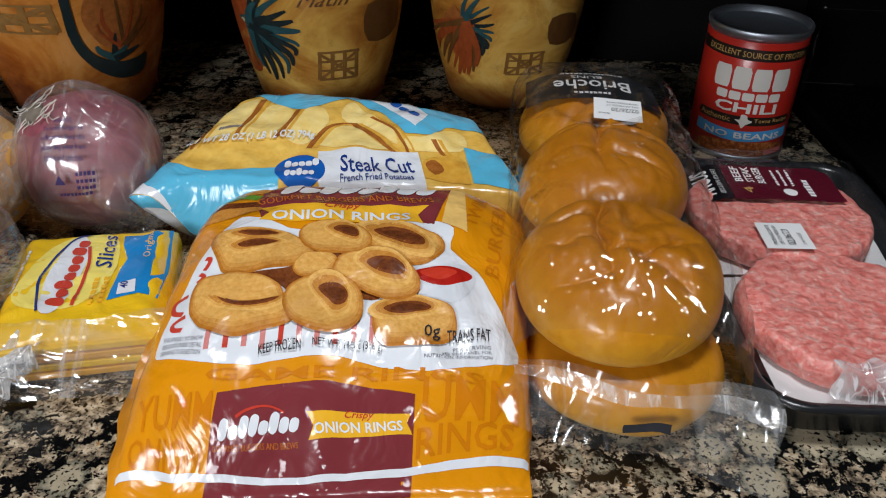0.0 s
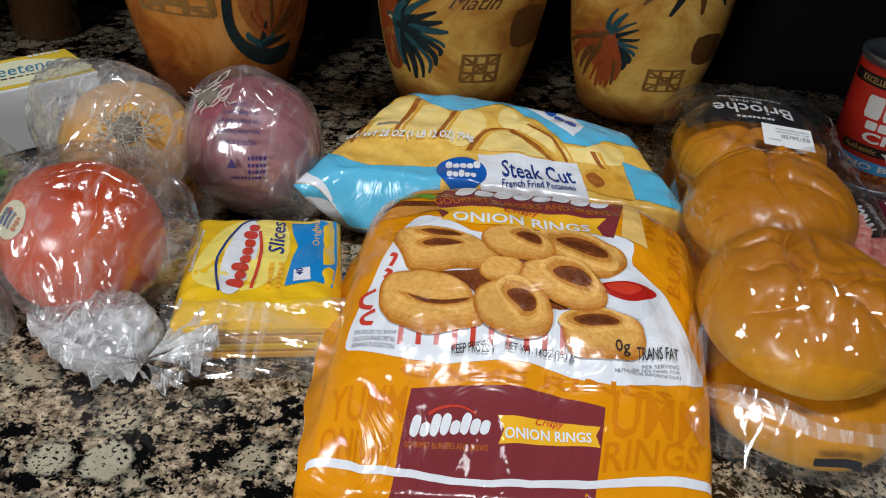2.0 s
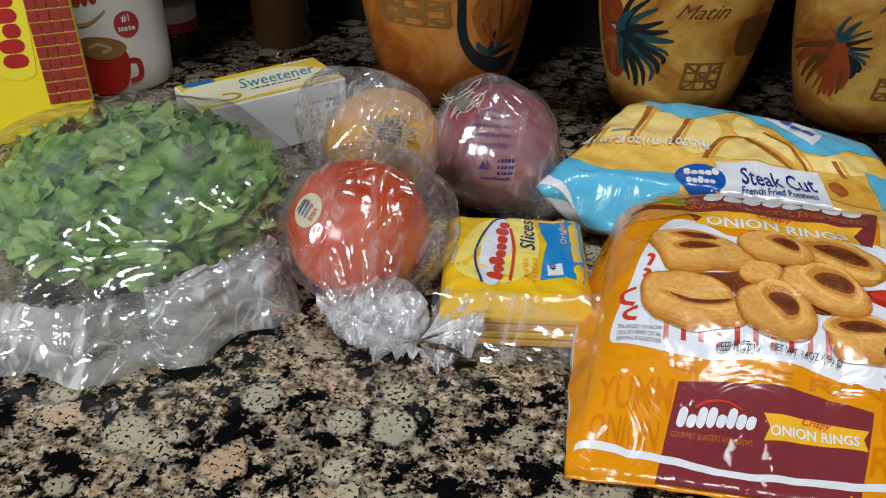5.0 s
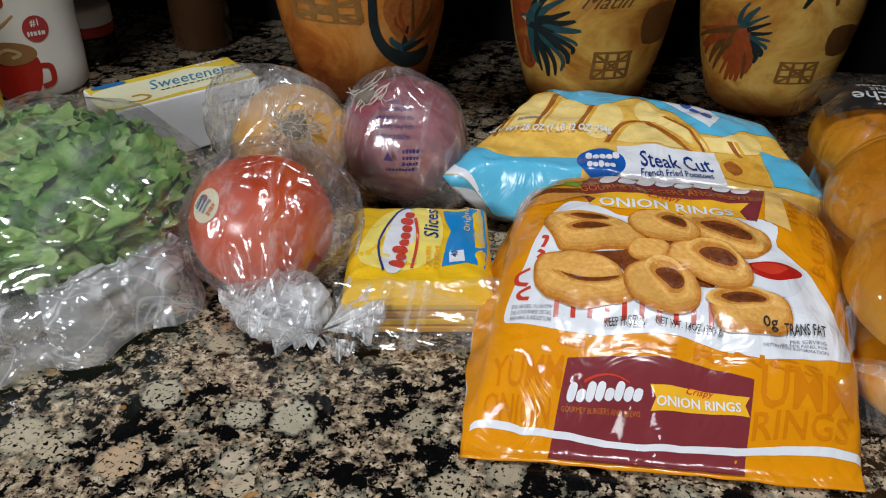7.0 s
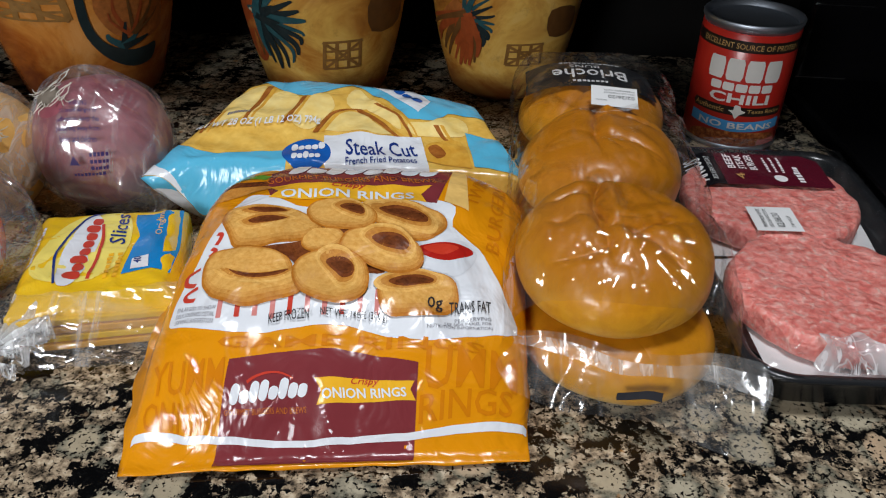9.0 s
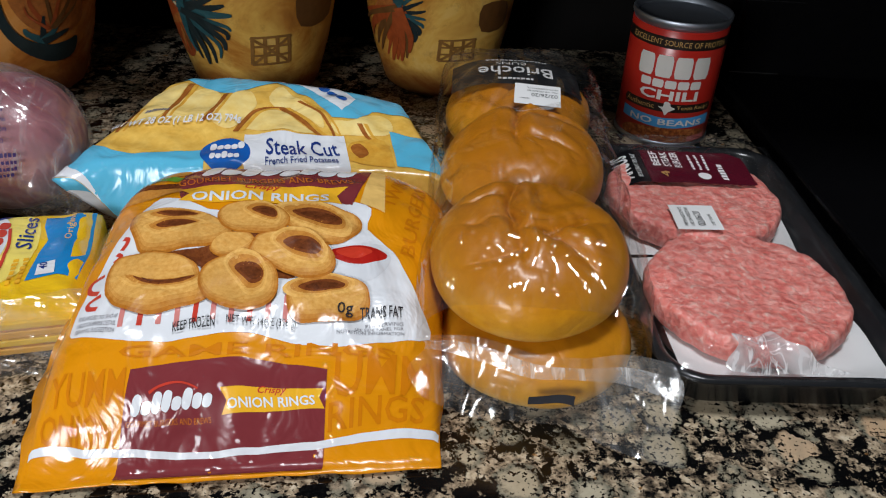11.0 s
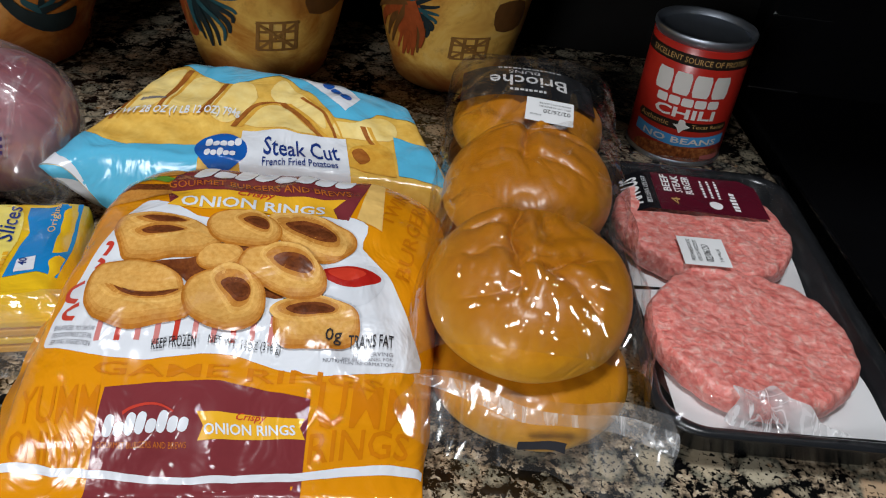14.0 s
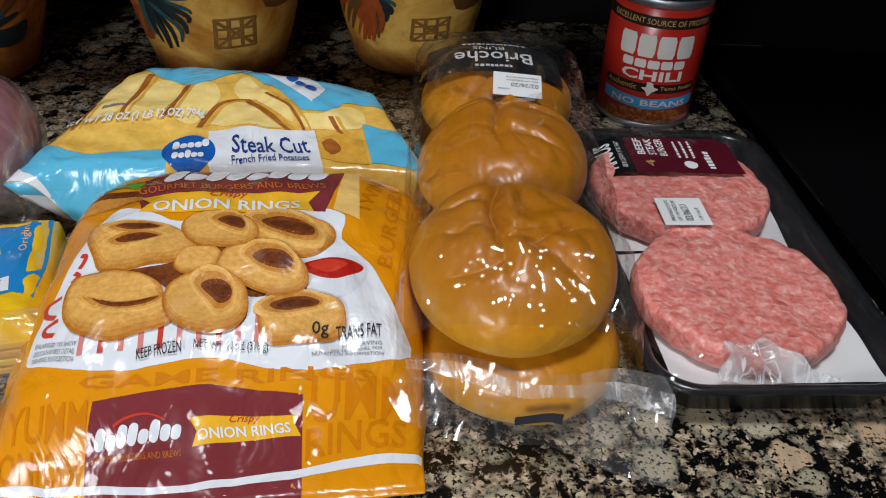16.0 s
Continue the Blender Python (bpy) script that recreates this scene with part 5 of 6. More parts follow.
def round_rect(hx, hy, r, z, n=10):
    out = []
    for cx, cy, a0 in ((hx - r, hy - r, 0), (-hx + r, hy - r, 90), (-hx + r, -hy + r, 180), (hx - r, -hy + r, 270)):
        for k in range(n + 1):
            a = radians(a0 + 90 * k / n)
            out.append((cx + r * math.cos(a), cy + r * math.sin(a), z))
    return out


TX, TY = 0.0715, 0.1335
loops = [round_rect(TX - 0.012, TY - 0.012, 0.020, 0.0015), round_rect(TX - 0.004, TY - 0.004, 0.024, 0.020), round_rect(TX - 0.001, TY - 0.001, 0.026, 0.0235), round_rect(TX, TY, 0.027, 0.0240),
         round_rect(TX, TY, 0.027, 0.0255), round_rect(TX - 0.005, TY - 0.005, 0.024, 0.0262), round_rect(TX - 0.008, TY - 0.008, 0.022, 0.0235), round_rect(TX - 0.014, TY - 0.014, 0.018, 0.0045)]
n = len(loops[0])
verts = [p for l in loops for p in l]
faces = [(a * n + (i + 1) % n, a * n + i, (a + 1) * n + i, (a + 1) * n + (i + 1) % n)[::-1] for a in range(len(loops) - 1) for i in range(n)]
faces += [tuple(range(n))[::-1], tuple(range(7 * n, 8 * n))]
put("tray_body", verts, faces, TRAY, tray)
for k, (x, y, w, h, t) in enumerate(((-0.003, -0.066, 0.056, 0.056, 3.0), (-0.006, 0.043, 0.057, 0.056, -4.0))):
    sheet = [(math.cos(radians(t)) * a - math.sin(radians(t)) * b + x, math.sin(radians(t)) * a + math.cos(radians(t)) * b + y) for a, b in [(w * (i / 14 * 2 - 1), h * (j / 14 * 2 - 1)) for j in range(15) for i in range(15)]]
    put("paper_sheet", [(a, b, 0.0204 + 0.0010 * wrinkle(a, b, k, 45) - 0.003 * max(0, abs(a - x) / w + abs(b - y) / h - 1.25)) for a, b in sheet], grid_faces(15, 15), PAPER, tray, "white paper sheet")


def tray_film(u, v, lift=0.0):
    x, y = (u - 0.5) * 2 * (TX - 0.001), (v - 0.5) * 2 * (TY - 0.001)
    e = min(1.0, 6 * min(u, 1 - u)) * min(1.0, 24 * min(v, 1 - v))
    z = 0.0268 + 0.0130 * e + 0.0007 * wrinkle(x, y, 0, 60, 4) + 0.0012 * (ridge(x, y, 0, 36, 5.0) - 0.3) * (1 - e * 0.6)
    return x, y, z + lift


WRAP = clear_film("cling_film", (0.98, 0.98, 0.98), 0.010, 0.16, 30.0, 0.05, 0.35)
put("cling_film", [tray_film(i / 60, j / 100) for j in range(101) for i in range(61)], grid_faces(61, 101), WRAP, tray)
FOLD = clear_film("film_fold", (0.97, 0.97, 0.98), 0.55, 0.5, 60.0, 0.10, 1.6)
decal("film_fold", tray_film, smooth_loop([(0.24, 0.010), (0.27, 0.045), (0.26, 0.075), (0.34, 0.066), (0.41, 0.084), (0.45, 0.055), (0.52, 0.040), (0.56, 0.022), (0.66, 0.008)], 4), FOLD, tray, 0.0006, 0.03, "gathered white film fold")
TRAY_BLACK = plain("tray_label_black", (0.008, 0.008, 0.010), 0.25)
TRAY_MAROON = plain("tray_label_maroon", (0.085, 0.006, 0.016), 0.25)


def tray_label(u, v, lift=0.0):
    return tray_film(0.035 + 0.70 * u, 0.675 + 0.175 * v, lift)


decal("printed_label", tray_label, [(0.0, 0.0), (0.27, 0.0), (0.27, 1.0), (0.0, 1.0)], TRAY_BLACK, tray, 0.0005, 0.05, "black printed label")
decal("printed_label", tray_label, [(0.272, 0.0), (1.0, 0.0), (1.0, 0.85), (0.90, 1.0), (0.272, 1.0)], TRAY_MAROON, tray, 0.0005, 0.05, "maroon printed label")
word("print", "ANGUS", tray_label, (0.165, 0.14), (0.165, 0.86), (0.055, 0.14), PAPER, tray, 0.0009, 0.03)
word("print", "85% LEAN 15% FAT", tray_label, (0.225, 0.14), (0.225, 0.86), (0.19, 0.14), PAPER, tray, 0.0009)
for k, txt in enumerate(("BEEF", "STEAK", "BURGER")):
    u = 0.385 + 0.075 * k
    word("print", txt, tray_label, (u, 0.50 - 0.02 * k), (u, 0.95), (u - 0.055, 0.50 - 0.02 * k), PAPER, tray, 0.0009, 0.02)
word("print", "4", tray_label, (0.42, 0.16), (0.42, 0.34), (0.36, 0.16), CAN_GOLD, tray, 0.0009)
decal("printed_seal", tray_label, oval((0.66, 0.22), (0.045, 0), (0, 0.11)), PAPER, tray, 0.0009, 0.2)
for k in range(3):
    bars("small_print", tray_label, (0.62 + 0.05 * k, 0.42), (0.62 + 0.05 * k, 0.90), (0.60 + 0.05 * k, 0.42), 7, PAPER, tray, 0.0009, 30 + k)
bars("small_print", tray_label, (0.82, 0.12), (0.82, 0.62), (0.775, 0.12), 6, PAPER, tray, 0.0009, 35)


def meat_tag(u, v, lift=0.0):
    return tray_film(0.245 + u * 7.0, 0.452 + v * 3.74, lift + 0.0004)


tag("date_sticker", meat_tag, 0.029, 0.0295, tray, (("FRESHNESS DATE", (0.0075, 0.004), (0.0075, 0.026), (0.0052, 0.004)), ("USE OR FREEZE BY", (0.0115, 0.004), (0.0115, 0.026), (0.0092, 0.004)), ("02/06/20", (0.0185, 0.004), (0.0185, 0.022), (0.0138, 0.004)), ("2 IB VALUE", (0.0245, 0.004), (0.0245, 0.018), (0.0225, 0.004))), True)

# ---- pack of cheese slices ----
cheese = thing("cheese_slices_pack", "yellow and blue wrapped pack of cheese slices", "food pack", (-0.1375, 0.4460, 0), 15.5)
cheese.scale = (1.04, 1.16, 1.05)
CHEESE_YELLOW = film("cheese_yellow_film", (0.82, 0.50, 0.015), 0.2, 0.3, 40.0)
CHEESE_PALE = film("cheese_pale_print", (0.88, 0.72, 0.16), 0.2, 0.3, 40.0)
CHEESE_SLICE = plain("processed_cheese", (0.72, 0.36, 0.035), 0.3)
SKY2 = film("cheese_blue_print", (0.010, 0.23, 0.58), 0.2, 0.3, 40.0)


def cheese_face(u, v, lift=0.0):
    """Top of the pack; u and v in metres from its middle."""
    ex, ey = min(1.0, (0.0425 - abs(u)) / 0.008), min(1.0, (0.0425 - abs(v)) / 0.008)
    e = max(0.0, min(ex, ey))
    z = 0.0235 + 0.0075 * math.sin(e * math.pi / 2) + 0.0012 * wrinkle(u, v, 0, 50, 2.0) + 0.0012 * (ridge(u, v, 0, 45, 4.0) - 0.3)
    return u, v, z + lift


N = 44
verts = [cheese_face(-0.0425 + 0.085 * i / N, -0.0425 + 0.085 * j / N) for j in range(N + 1) for i in range(N + 1)]
faces = grid_faces(N + 1, N + 1)
rim = [i for i in range(N)] + [(N + 1) * j + N for j in range(N)] + [(N + 1) * N + i for i in range(N, 0, -1)] + [(N + 1) * j for j in range(N, 0, -1)]
prev = rim
for f, z in ((1.02, 0.018), (1.02, 0.010), (1.0, 0.003), (0.97, 0.001)):
    ring = []
    for k in rim:
        x, y, _ = verts[k]
        ring.append(len(verts))
        verts.append((x * f, y * f, z + 0.0012 * wrinkle(x, y, z, 90, 1.0)))
    for i in range(len(rim)):
        k = (i + 1) % len(rim)
        faces.append((prev[k], prev[i], ring[i], ring[k]))
    prev = ring
faces.append(tuple(prev)[::-1])
put("wrapper", verts, faces, CHEESE_YELLOW, cheese, "yellow plastic wrapper")
for k in range(4):
    part("cheese_slice", box_bm(-0.040, 0.040, -0.0450, -0.041, 0.003 + 0.0052 * k, 0.0072 + 0.0052 * k, 0.0008), CHEESE_YELLOW if k % 2 else CHEESE_SLICE, cheese)
decal("printed_oval", cheese_face, smooth_loop([(-0.036, -0.012), (-0.022, -0.026), (0.004, -0.022), (0.014, 0.004), (0.010, 0.032), (-0.010, 0.036), (-0.026, 0.022)], 4), CHEESE_PALE, cheese, 0.0003, 0.008)
decal("printed_oval", cheese_face, oval((-0.012, 0.002), (0.0085, -0.002), (0.004, 0.033)), WHITE, cheese, 0.0005, 0.008)
mark(cheese_face, (-0.0085, -0.026), (-0.003, 0.030), (-0.0175, -0.024), (1, .65, 1, .65, .65, .65, .85, .65), RED_INK, cheese, 0.0008, 0.0, 0.008)
decal("printed_stroke", cheese_face, stroke([(-0.004, -0.025), (-0.001, 0.004), (-0.003, 0.024)], 0.0018), RED_INK, cheese, 0.0008, 0.01)
decal("printed_stroke", cheese_face, stroke([(-0.020, -0.028), (-0.024, 0.0), (-0.014, 0.030), (-0.004, 0.036)], 0.0014), NAVY_INK, cheese, 0.0008, 0.01)
word("print", "Slices", cheese_face, (0.0115, 0.003), (0.0115, 0.033), (0.0025, 0.003), NAVY_INK, cheese, 0.0009, 0.01, 0.3)
for k in range(2):
    bars("small_print", cheese_face, (0.006 + 0.005 * k, -0.026), (0.007 + 0.005 * k, -0.004), (0.003 + 0.005 * k, -0.026), 6, BANNER, cheese, 0.0008, 44 + k)
decal("printed_band", cheese_face, [(0.014, 0.0405), (0.0155, 0.022), (0.019, 0.010), (0.016, -0.002), (0.013, -0.024), (0.028, -0.020), (0.038, -0.024), (0.0408, 0.0), (0.0405, 0.0405)], SKY2, cheese, 0.0005, 0.008, "blue printed band")
decal("printed_badge", cheese_face, [(0.0175, -0.021), (0.0265, -0.019), (0.026, -0.010), (0.0175, -0.012)], WHITE, cheese, 0.0008, 0.02)
word("print", "40", cheese_face, (0.0225, -0.0165), (0.0225, -0.0115), (0.0185, -0.0165), NAVY_INK, cheese, 0.0011, 0.02)
word("print", "Original", cheese_face, (0.032, 0.010), (0.032, 0.036), (0.027, 0.010), AMBER_INK, cheese, 0.0009)
bars("small_print", cheese_face, (-0.036, -0.010), (-0.034, 0.026), (-0.038, -0.010), 12, WHITE, cheese, 0.0006, 46)


def cheese_flap(u, v, lift=0.0):
    x = (u - 0.5) * 0.094
    y = -0.036 - 0.024 * v + 0.002 * math.sin(u * 8)
    z = 0.031 - 0.028 * v ** 1.4 + 0.0022 * (ridge(x, y, 0, 55, 3.0) - 0.3)
    return x, y, max(0.002, z) + lift


put("clear_flap", [cheese_flap(i / 40, j / 16, 0.0006) for j in range(17) for i in range(41)], grid_faces(41, 17), clear_film("flap_film", (0.98, 0.97, 0.95), 0.12, 0.35, 22.0, 0.10, 1.4, (0.5, 1.5, 1.0), 0.3), cheese, "clear wrapper flap")

# ---- vegetables in thin produce bags ----
PRODUCE = clear_film("produce_film", (0.985, 0.985, 0.985), 0.10, 0.40, 30.0, 0.16, 1.6, (1.2, 1.2, 0.6), 0.4)
LOOSE = clear_film("loose_produce_film", (0.985, 0.985, 0.985), 0.17, 0.42, 28.0, 0.16, 1.7, (1.2, 1.2, 0.6), 0.4)
PRODUCE_THICK = clear_film("produce_film_gathered", (0.96, 0.965, 0.975), 0.50, 0.8, 60.0, 0.14, 1.8)


def tomato_skin():
    m = Mat("tomato_skin", 0.2)
    v = m.where("Object")
    n = m.noise(v, 18.0, 4.0, 0.55)
    m.colour(m.ramp(n, [(0.3, (0.54, 0.050, 0.010)), (0.55, (0.64, 0.085, 0.015)), (0.75, (0.70, 0.14, 0.025))]))
    m.bump(m.noise(v, 200.0, 2.0), 0.05, 0.0004)
    m.b.inputs["Subsurface Weight"].default_value = 0.06
    m.b.inputs["Subsurface Radius"].default_value = (0.006, 0.002, 0.001)
    return m.m


def onion_skin(name, tones, papery):
    """Dry onion skin: long thin lines from root to neck."""
    m = Mat(name, 0.38)
    v = m.where("Object", (1, 1, 0.12))
    n = m.noise(v, 120.0, 4.0, 0.6)
    big = m.noise(m.where("Object"), 24.0, 3.0, 0.6)
    c = m.ramp(big, [(0.3, tones[0]), (0.55, tones[1]), (0.75, tones[2])])
    m.colour(m.mix(m.value(n, 0.45, 0.7, 0.0, papery), c, tuple(x * 0.55 for x in tones[0])))
    m.bump(n, 0.25, 0.0006)
    return m.m


def globe(profile, mat, name, parent, lobes=0, depth=0.0, seed=0.0, steps=72):
    verts = []
    for r, z in profile:
        for i in range(steps):
            a = 2 * math.pi * i / steps
            k = 1 + depth * math.cos(lobes * a + seed) * (abs(z) * 20 if lobes else 0) + 0.02 * noise.noise(Vector((math.cos(a) + seed, math.sin(a), z * 20)))
            verts.append((r * k * math.cos(a), r * k * math.sin(a), z))
    faces = grid_faces(steps, len(profile), True)
    faces += [tuple(range(steps))[::-1], tuple((len(profile) - 1) * steps + i for i in range(steps))]
    return put(name, verts, faces, mat, parent)


def arc_profile(r, top, low, dip=0.0, power=0.9, n=36):
    out = []
    for k in range(n + 1):
        th = math.pi * (0.01 + 0.98 * k / n)
        s, c = math.sin(th) ** power, -math.cos(th)
        z = (top if c > 0 else low) * c
        if c > 0.75:
            z -= dip * ((c - 0.75) / 0.25) ** 2
        out.append((r * s, z))
    return out


TOMATO = tomato_skin()
tomato = thing("tomato", "large red tomato with a round paper sticker", "tomato", (-0.2330, 0.4260, 0.0430), 20)
globe(arc_profile(0.0440, 0.0420, 0.0415, 0.006), TOMATO, "skin", tomato, 5, 0.012)


def tomato_face(u, v, lift=0.0):
    """A small patch of the tomato that faces the camera's left; u and v in metres."""
    n = Vector((-0.40, -0.67, 0.62)).normalized()
    x = Vector((0.855, -0.518, 0.0)).normalized()
    y = n.cross(x)
    d = (n + x * (u / 0.043) + y * (v / 0.043)).normalized()
    back = pose(0, 0, 0, 0, 0, -20)
    d = back.to_3x3() @ d
    return tuple(Vector((d.x * 0.0442, d.y * 0.0442, d.z * 0.0422)) * (1 + lift / 0.043))


STICKER = plain("sticker_paper", (0.72, 0.66, 0.46), 0.4)
decal("fruit_sticker", tomato_face, oval((0, 0), (0.0105, 0), (0, 0.0105), 32), STICKER, tomato, 0.0010, 0.006, "round cream paper sticker")
for k in range(3):
    decal("sticker_bar", tomato_face, stroke([(-0.0045 + 0.003 * k, -0.0045), (-0.0042 + 0.003 * k, 0.0045)], 0.0016), NAVY_INK if k < 2 else GREY_INK, tomato, 0.0014, 0.006)
bars("sticker_print", tomato_face, (-0.0075, -0.004), (-0.0065, 0.005), (-0.0058, -0.004), 4, INK, tomato, 0.0014, 51)
bars("sticker_print", tomato_face, (0.004, -0.004), (0.005, 0.004), (0.0072, -0.004), 4, RUST_INK, tomato, 0.0014, 52)

tomato_bag = thing("produce_bag", "clear crinkled produce bag knotted round the tomatoes", "plastic bag")
drape("film", (-0.2330, 0.4270, 0.0440), (0.0482, 0.0480, 0.0448), PRODUCE, tomato_bag, (((0.42, -0.80, -0.42), 0.016, 11, 13, 0.006), ((0.85, 0.35, 0.05), 0.012, 5, 9, 0.004), ((0.0, 0.75, 0.5), 0.006, 6, 7, 0.004)), 0.0022, 30.0, 3.0)


def knot(name, centre, size, parent, seed, petals=7):
    """A twisted knot of film: ruffled ends that spread from one tight point."""
    rnd = random.Random(seed)
    for k in range(petals):
        verts = []
        a0 = 2 * math.pi * k / petals + rnd.uniform(-0.3, 0.3)
        up = rnd.uniform(-0.3, 0.8)
        length = size * rnd.uniform(0.7, 1.2)
        nu_, nv_ = 18, 14
        for j in range(nv_):
            f = j / (nv_ - 1)
            for i in range(nu_):
                g = i / (nu_ - 1) - 0.5
                a = a0 + g * (0.25 + 1.0 * f) * 0.9
                r = 0.10 * size + length * f
                w = 0.16 * size * f * math.sin(g * 19 + k) + 0.14 * size * f * noise.noise(Vector((g * 6, f * 5, seed + k)))
                z = centre[2] + up * r * 0.6 + w
                verts.append((centre[0] + r * math.cos(a), centre[1] + r * math.sin(a) * 0.85, max(0.002 + 0.001 * (i % 2), z)))
        put(name, verts, grid_faces(nu_, nv_), PRODUCE_THICK, parent)


wrap("neck", (-0.2020, 0.3820, 0.0180), (0.0300, 0.0200, 0.0170), PRODUCE_THICK, tomato_bag, 0.006, 55.0, 7.0, 2.0, 60, 36)
knot("film_fold", (-0.1740, 0.3690, 0.0140), 0.0310, tomato_bag, 5, 9)
knot("film_fold", (-0.2130, 0.3830, 0.0140), 0.0240, tomato_bag, 11, 6)

YELLOW_SKIN = onion_skin("yellow_onion_skin", ((0.60, 0.28, 0.055), (0.74, 0.40, 0.10), (0.82, 0.53, 0.19)), 0.30)
RED_SKIN = onion_skin("red_onion_skin", ((0.23, 0.055, 0.075), (0.34, 0.10, 0.125), (0.45, 0.175, 0.20)), 0.4)
HAIR = plain("dry_root_hair", (0.56, 0.52, 0.45), 0.8, grain=0.4, scale=220, bump=0)
ROOT = plain("dry_root", (0.16, 0.13, 0.10), 0.8, grain=0.5, scale=220, bump=0.6)


def build_onion(label, at, r, h, skin, tilt, roots, seed):
    onion = thing("onion", label, "onion", at)
    body = globe(arc_profile(r, h, h * 0.95, -0.006, 0.95), skin, "bulb", onion, 0, 0.0, seed)
    body.matrix_basis = pose(0, 0, 0, *tilt)
    rnd = random.Random(int(seed))
    bm = bmesh.new()
    for k in range(roots):
        a, q = rnd.uniform(0, 6.28), 0.013 * math.sqrt(rnd.random())
        p = Vector((q * math.cos(a), q * math.sin(a), h + 0.0088 - q * 0.42))
        turn_ = rnd.uniform(0, 6.28)
        for s in range(5):
            turn_ += rnd.uniform(-0.7, 0.7)
            step = Vector((math.cos(turn_) * 0.0026, math.sin(turn_) * 0.0026, rnd.uniform(-0.0008, 0.0010)))
            e = p + step
            side = step.cross(Vector((0, 0, 1))).normalized() * 0.0003
            vs = [bm.verts.new(c) for c in (p - side, p + side, e + side, e - side, p + Vector((0, 0, 0.0005)), e + Vector((0, 0, 0.0005)))]
            bm.faces.new((vs[0], vs[1], vs[2], vs[3]))
            bm.faces.new((vs[0], vs[3], vs[5], vs[4]))
            bm.faces.new((vs[1], vs[4], vs[5], vs[2]))
            p = e
    crown = put("root_plate", *lathe([(0.0095, h + 0.001), (0.0085, h + 0.0055), (0.006, h + 0.0078), (0.002, h + 0.0082)], 28), ROOT, onion, "dry grey root plate")
    crown.matrix_basis = pose(0, 0, 0, *tilt)
    hair = part("root_tuft", bm, HAIR, onion, "dry fibrous roots")
    hair.matrix_basis = pose(0, 0, 0, *tilt)
    return onion


build_onion("yellow onion with dry grey roots in a clear bag", (-0.2600, 0.5360, 0.0420), 0.0445, 0.0410, YELLOW_SKIN, (42, 30, 0), 130, 4.0)
build_onion("purple red onion in a printed clear bag", (-0.1810, 0.5560, 0.0470), 0.0455, 0.0440, RED_SKIN, (24, -28, 0), 26, 8.0)
bag_y = thing("produce_bag", "clear crinkled produce bag round a yellow onion", "plastic bag")
drape("film", (-0.2640, 0.5370, 0.0440), (0.0475, 0.0465, 0.0440), LOOSE, bag_y, (((-0.85, 0.2, 0.30), 0.020, 6, 11, 0.006), ((-0.4, 0.3, 0.85), 0.007, 7, 9, 0.004), ((0.6, -0.7, -0.35), 0.006, 9, 9, 0.003)), 0.0026, 30.0, 13.0)
knot("film_fold", (-0.3080, 0.5120, 0.0300), 0.0200, bag_y, 17, 5)
bag_r = thing("produce_bag", "clear produce bag with a printed warning, round a red onion", "plastic bag")
drape("film", (-0.1810, 0.5560, 0.0470), (0.0475, 0.0475, 0.0455), clear_film("onion_film", (0.985, 0.98, 0.985), 0.10, 0.34, 28.0, 0.16, 1.6, (1.2, 1.2, 0.5), 0.4), bag_r, (((-0.35, 0.1, 0.93), 0.006, 9, 11, 0.003), ((0.75, -0.45, -0.55), 0.022, 13, 9, 0.004)), 0.0016, 26.0, 23.0)


def warn_face(u, v, lift=0.0):
    """Front of the red onion's bag; u and v in metres."""
    n = Vector((0.20, -0.82, 0.53)).normalized()
    x = Vector((0.97, 0.23, 0.0)).normalized()
    x = (x - n * x.dot(n)).normalized()
    y = n.cross(x)
    d = (n + x * (u / 0.05) + y * (v / 0.05)).normalized()
    return tuple(Vector((-0.181, 0.556, 0.047)) + Vector((d.x * 0.0508, d.y * 0.0508, d.z * 0.0490)) * (1 + lift / 0.05))


VIOLET_INK = plain("violet_ink", (0.03, 0.012, 0.10), 0.5)
for k, (txt, w) in enumerate((("WARNING:", 0.012), ("To avoid danger of", 0.024), ("suffocation, keep this", 0.026), ("plastic bag away from", 0.026), ("babies and children", 0.022))):
    y = 0.020 - 0.0062 * k
    word("print", txt, warn_face, (-0.004 - w / 2, y), (-0.004 + w / 2, y - 0.001), (-0.004 - w / 2, y + 0.0042), VIOLET_INK, bag_r, 0.0015, 0.01)
for k in range(3):
    bars("small_print", warn_face, (0.002, -0.015 - 0.005 * k), (0.014, -0.015 - 0.005 * k), (0.002, -0.012 - 0.005 * k), 5, VIOLET_INK, bag_r, 0.0015, 60 + k)
bars("small_print", warn_face, (-0.010, -0.030), (0.012, -0.030), (-0.010, -0.027), 9, VIOLET_INK, bag_r, 0.0015, 65)
decal("recycling_mark", warn_face, [(-0.0115, -0.021), (-0.0045, -0.021), (-0.008, -0.014)], VIOLET_INK, bag_r, 0.0015, 0.02)

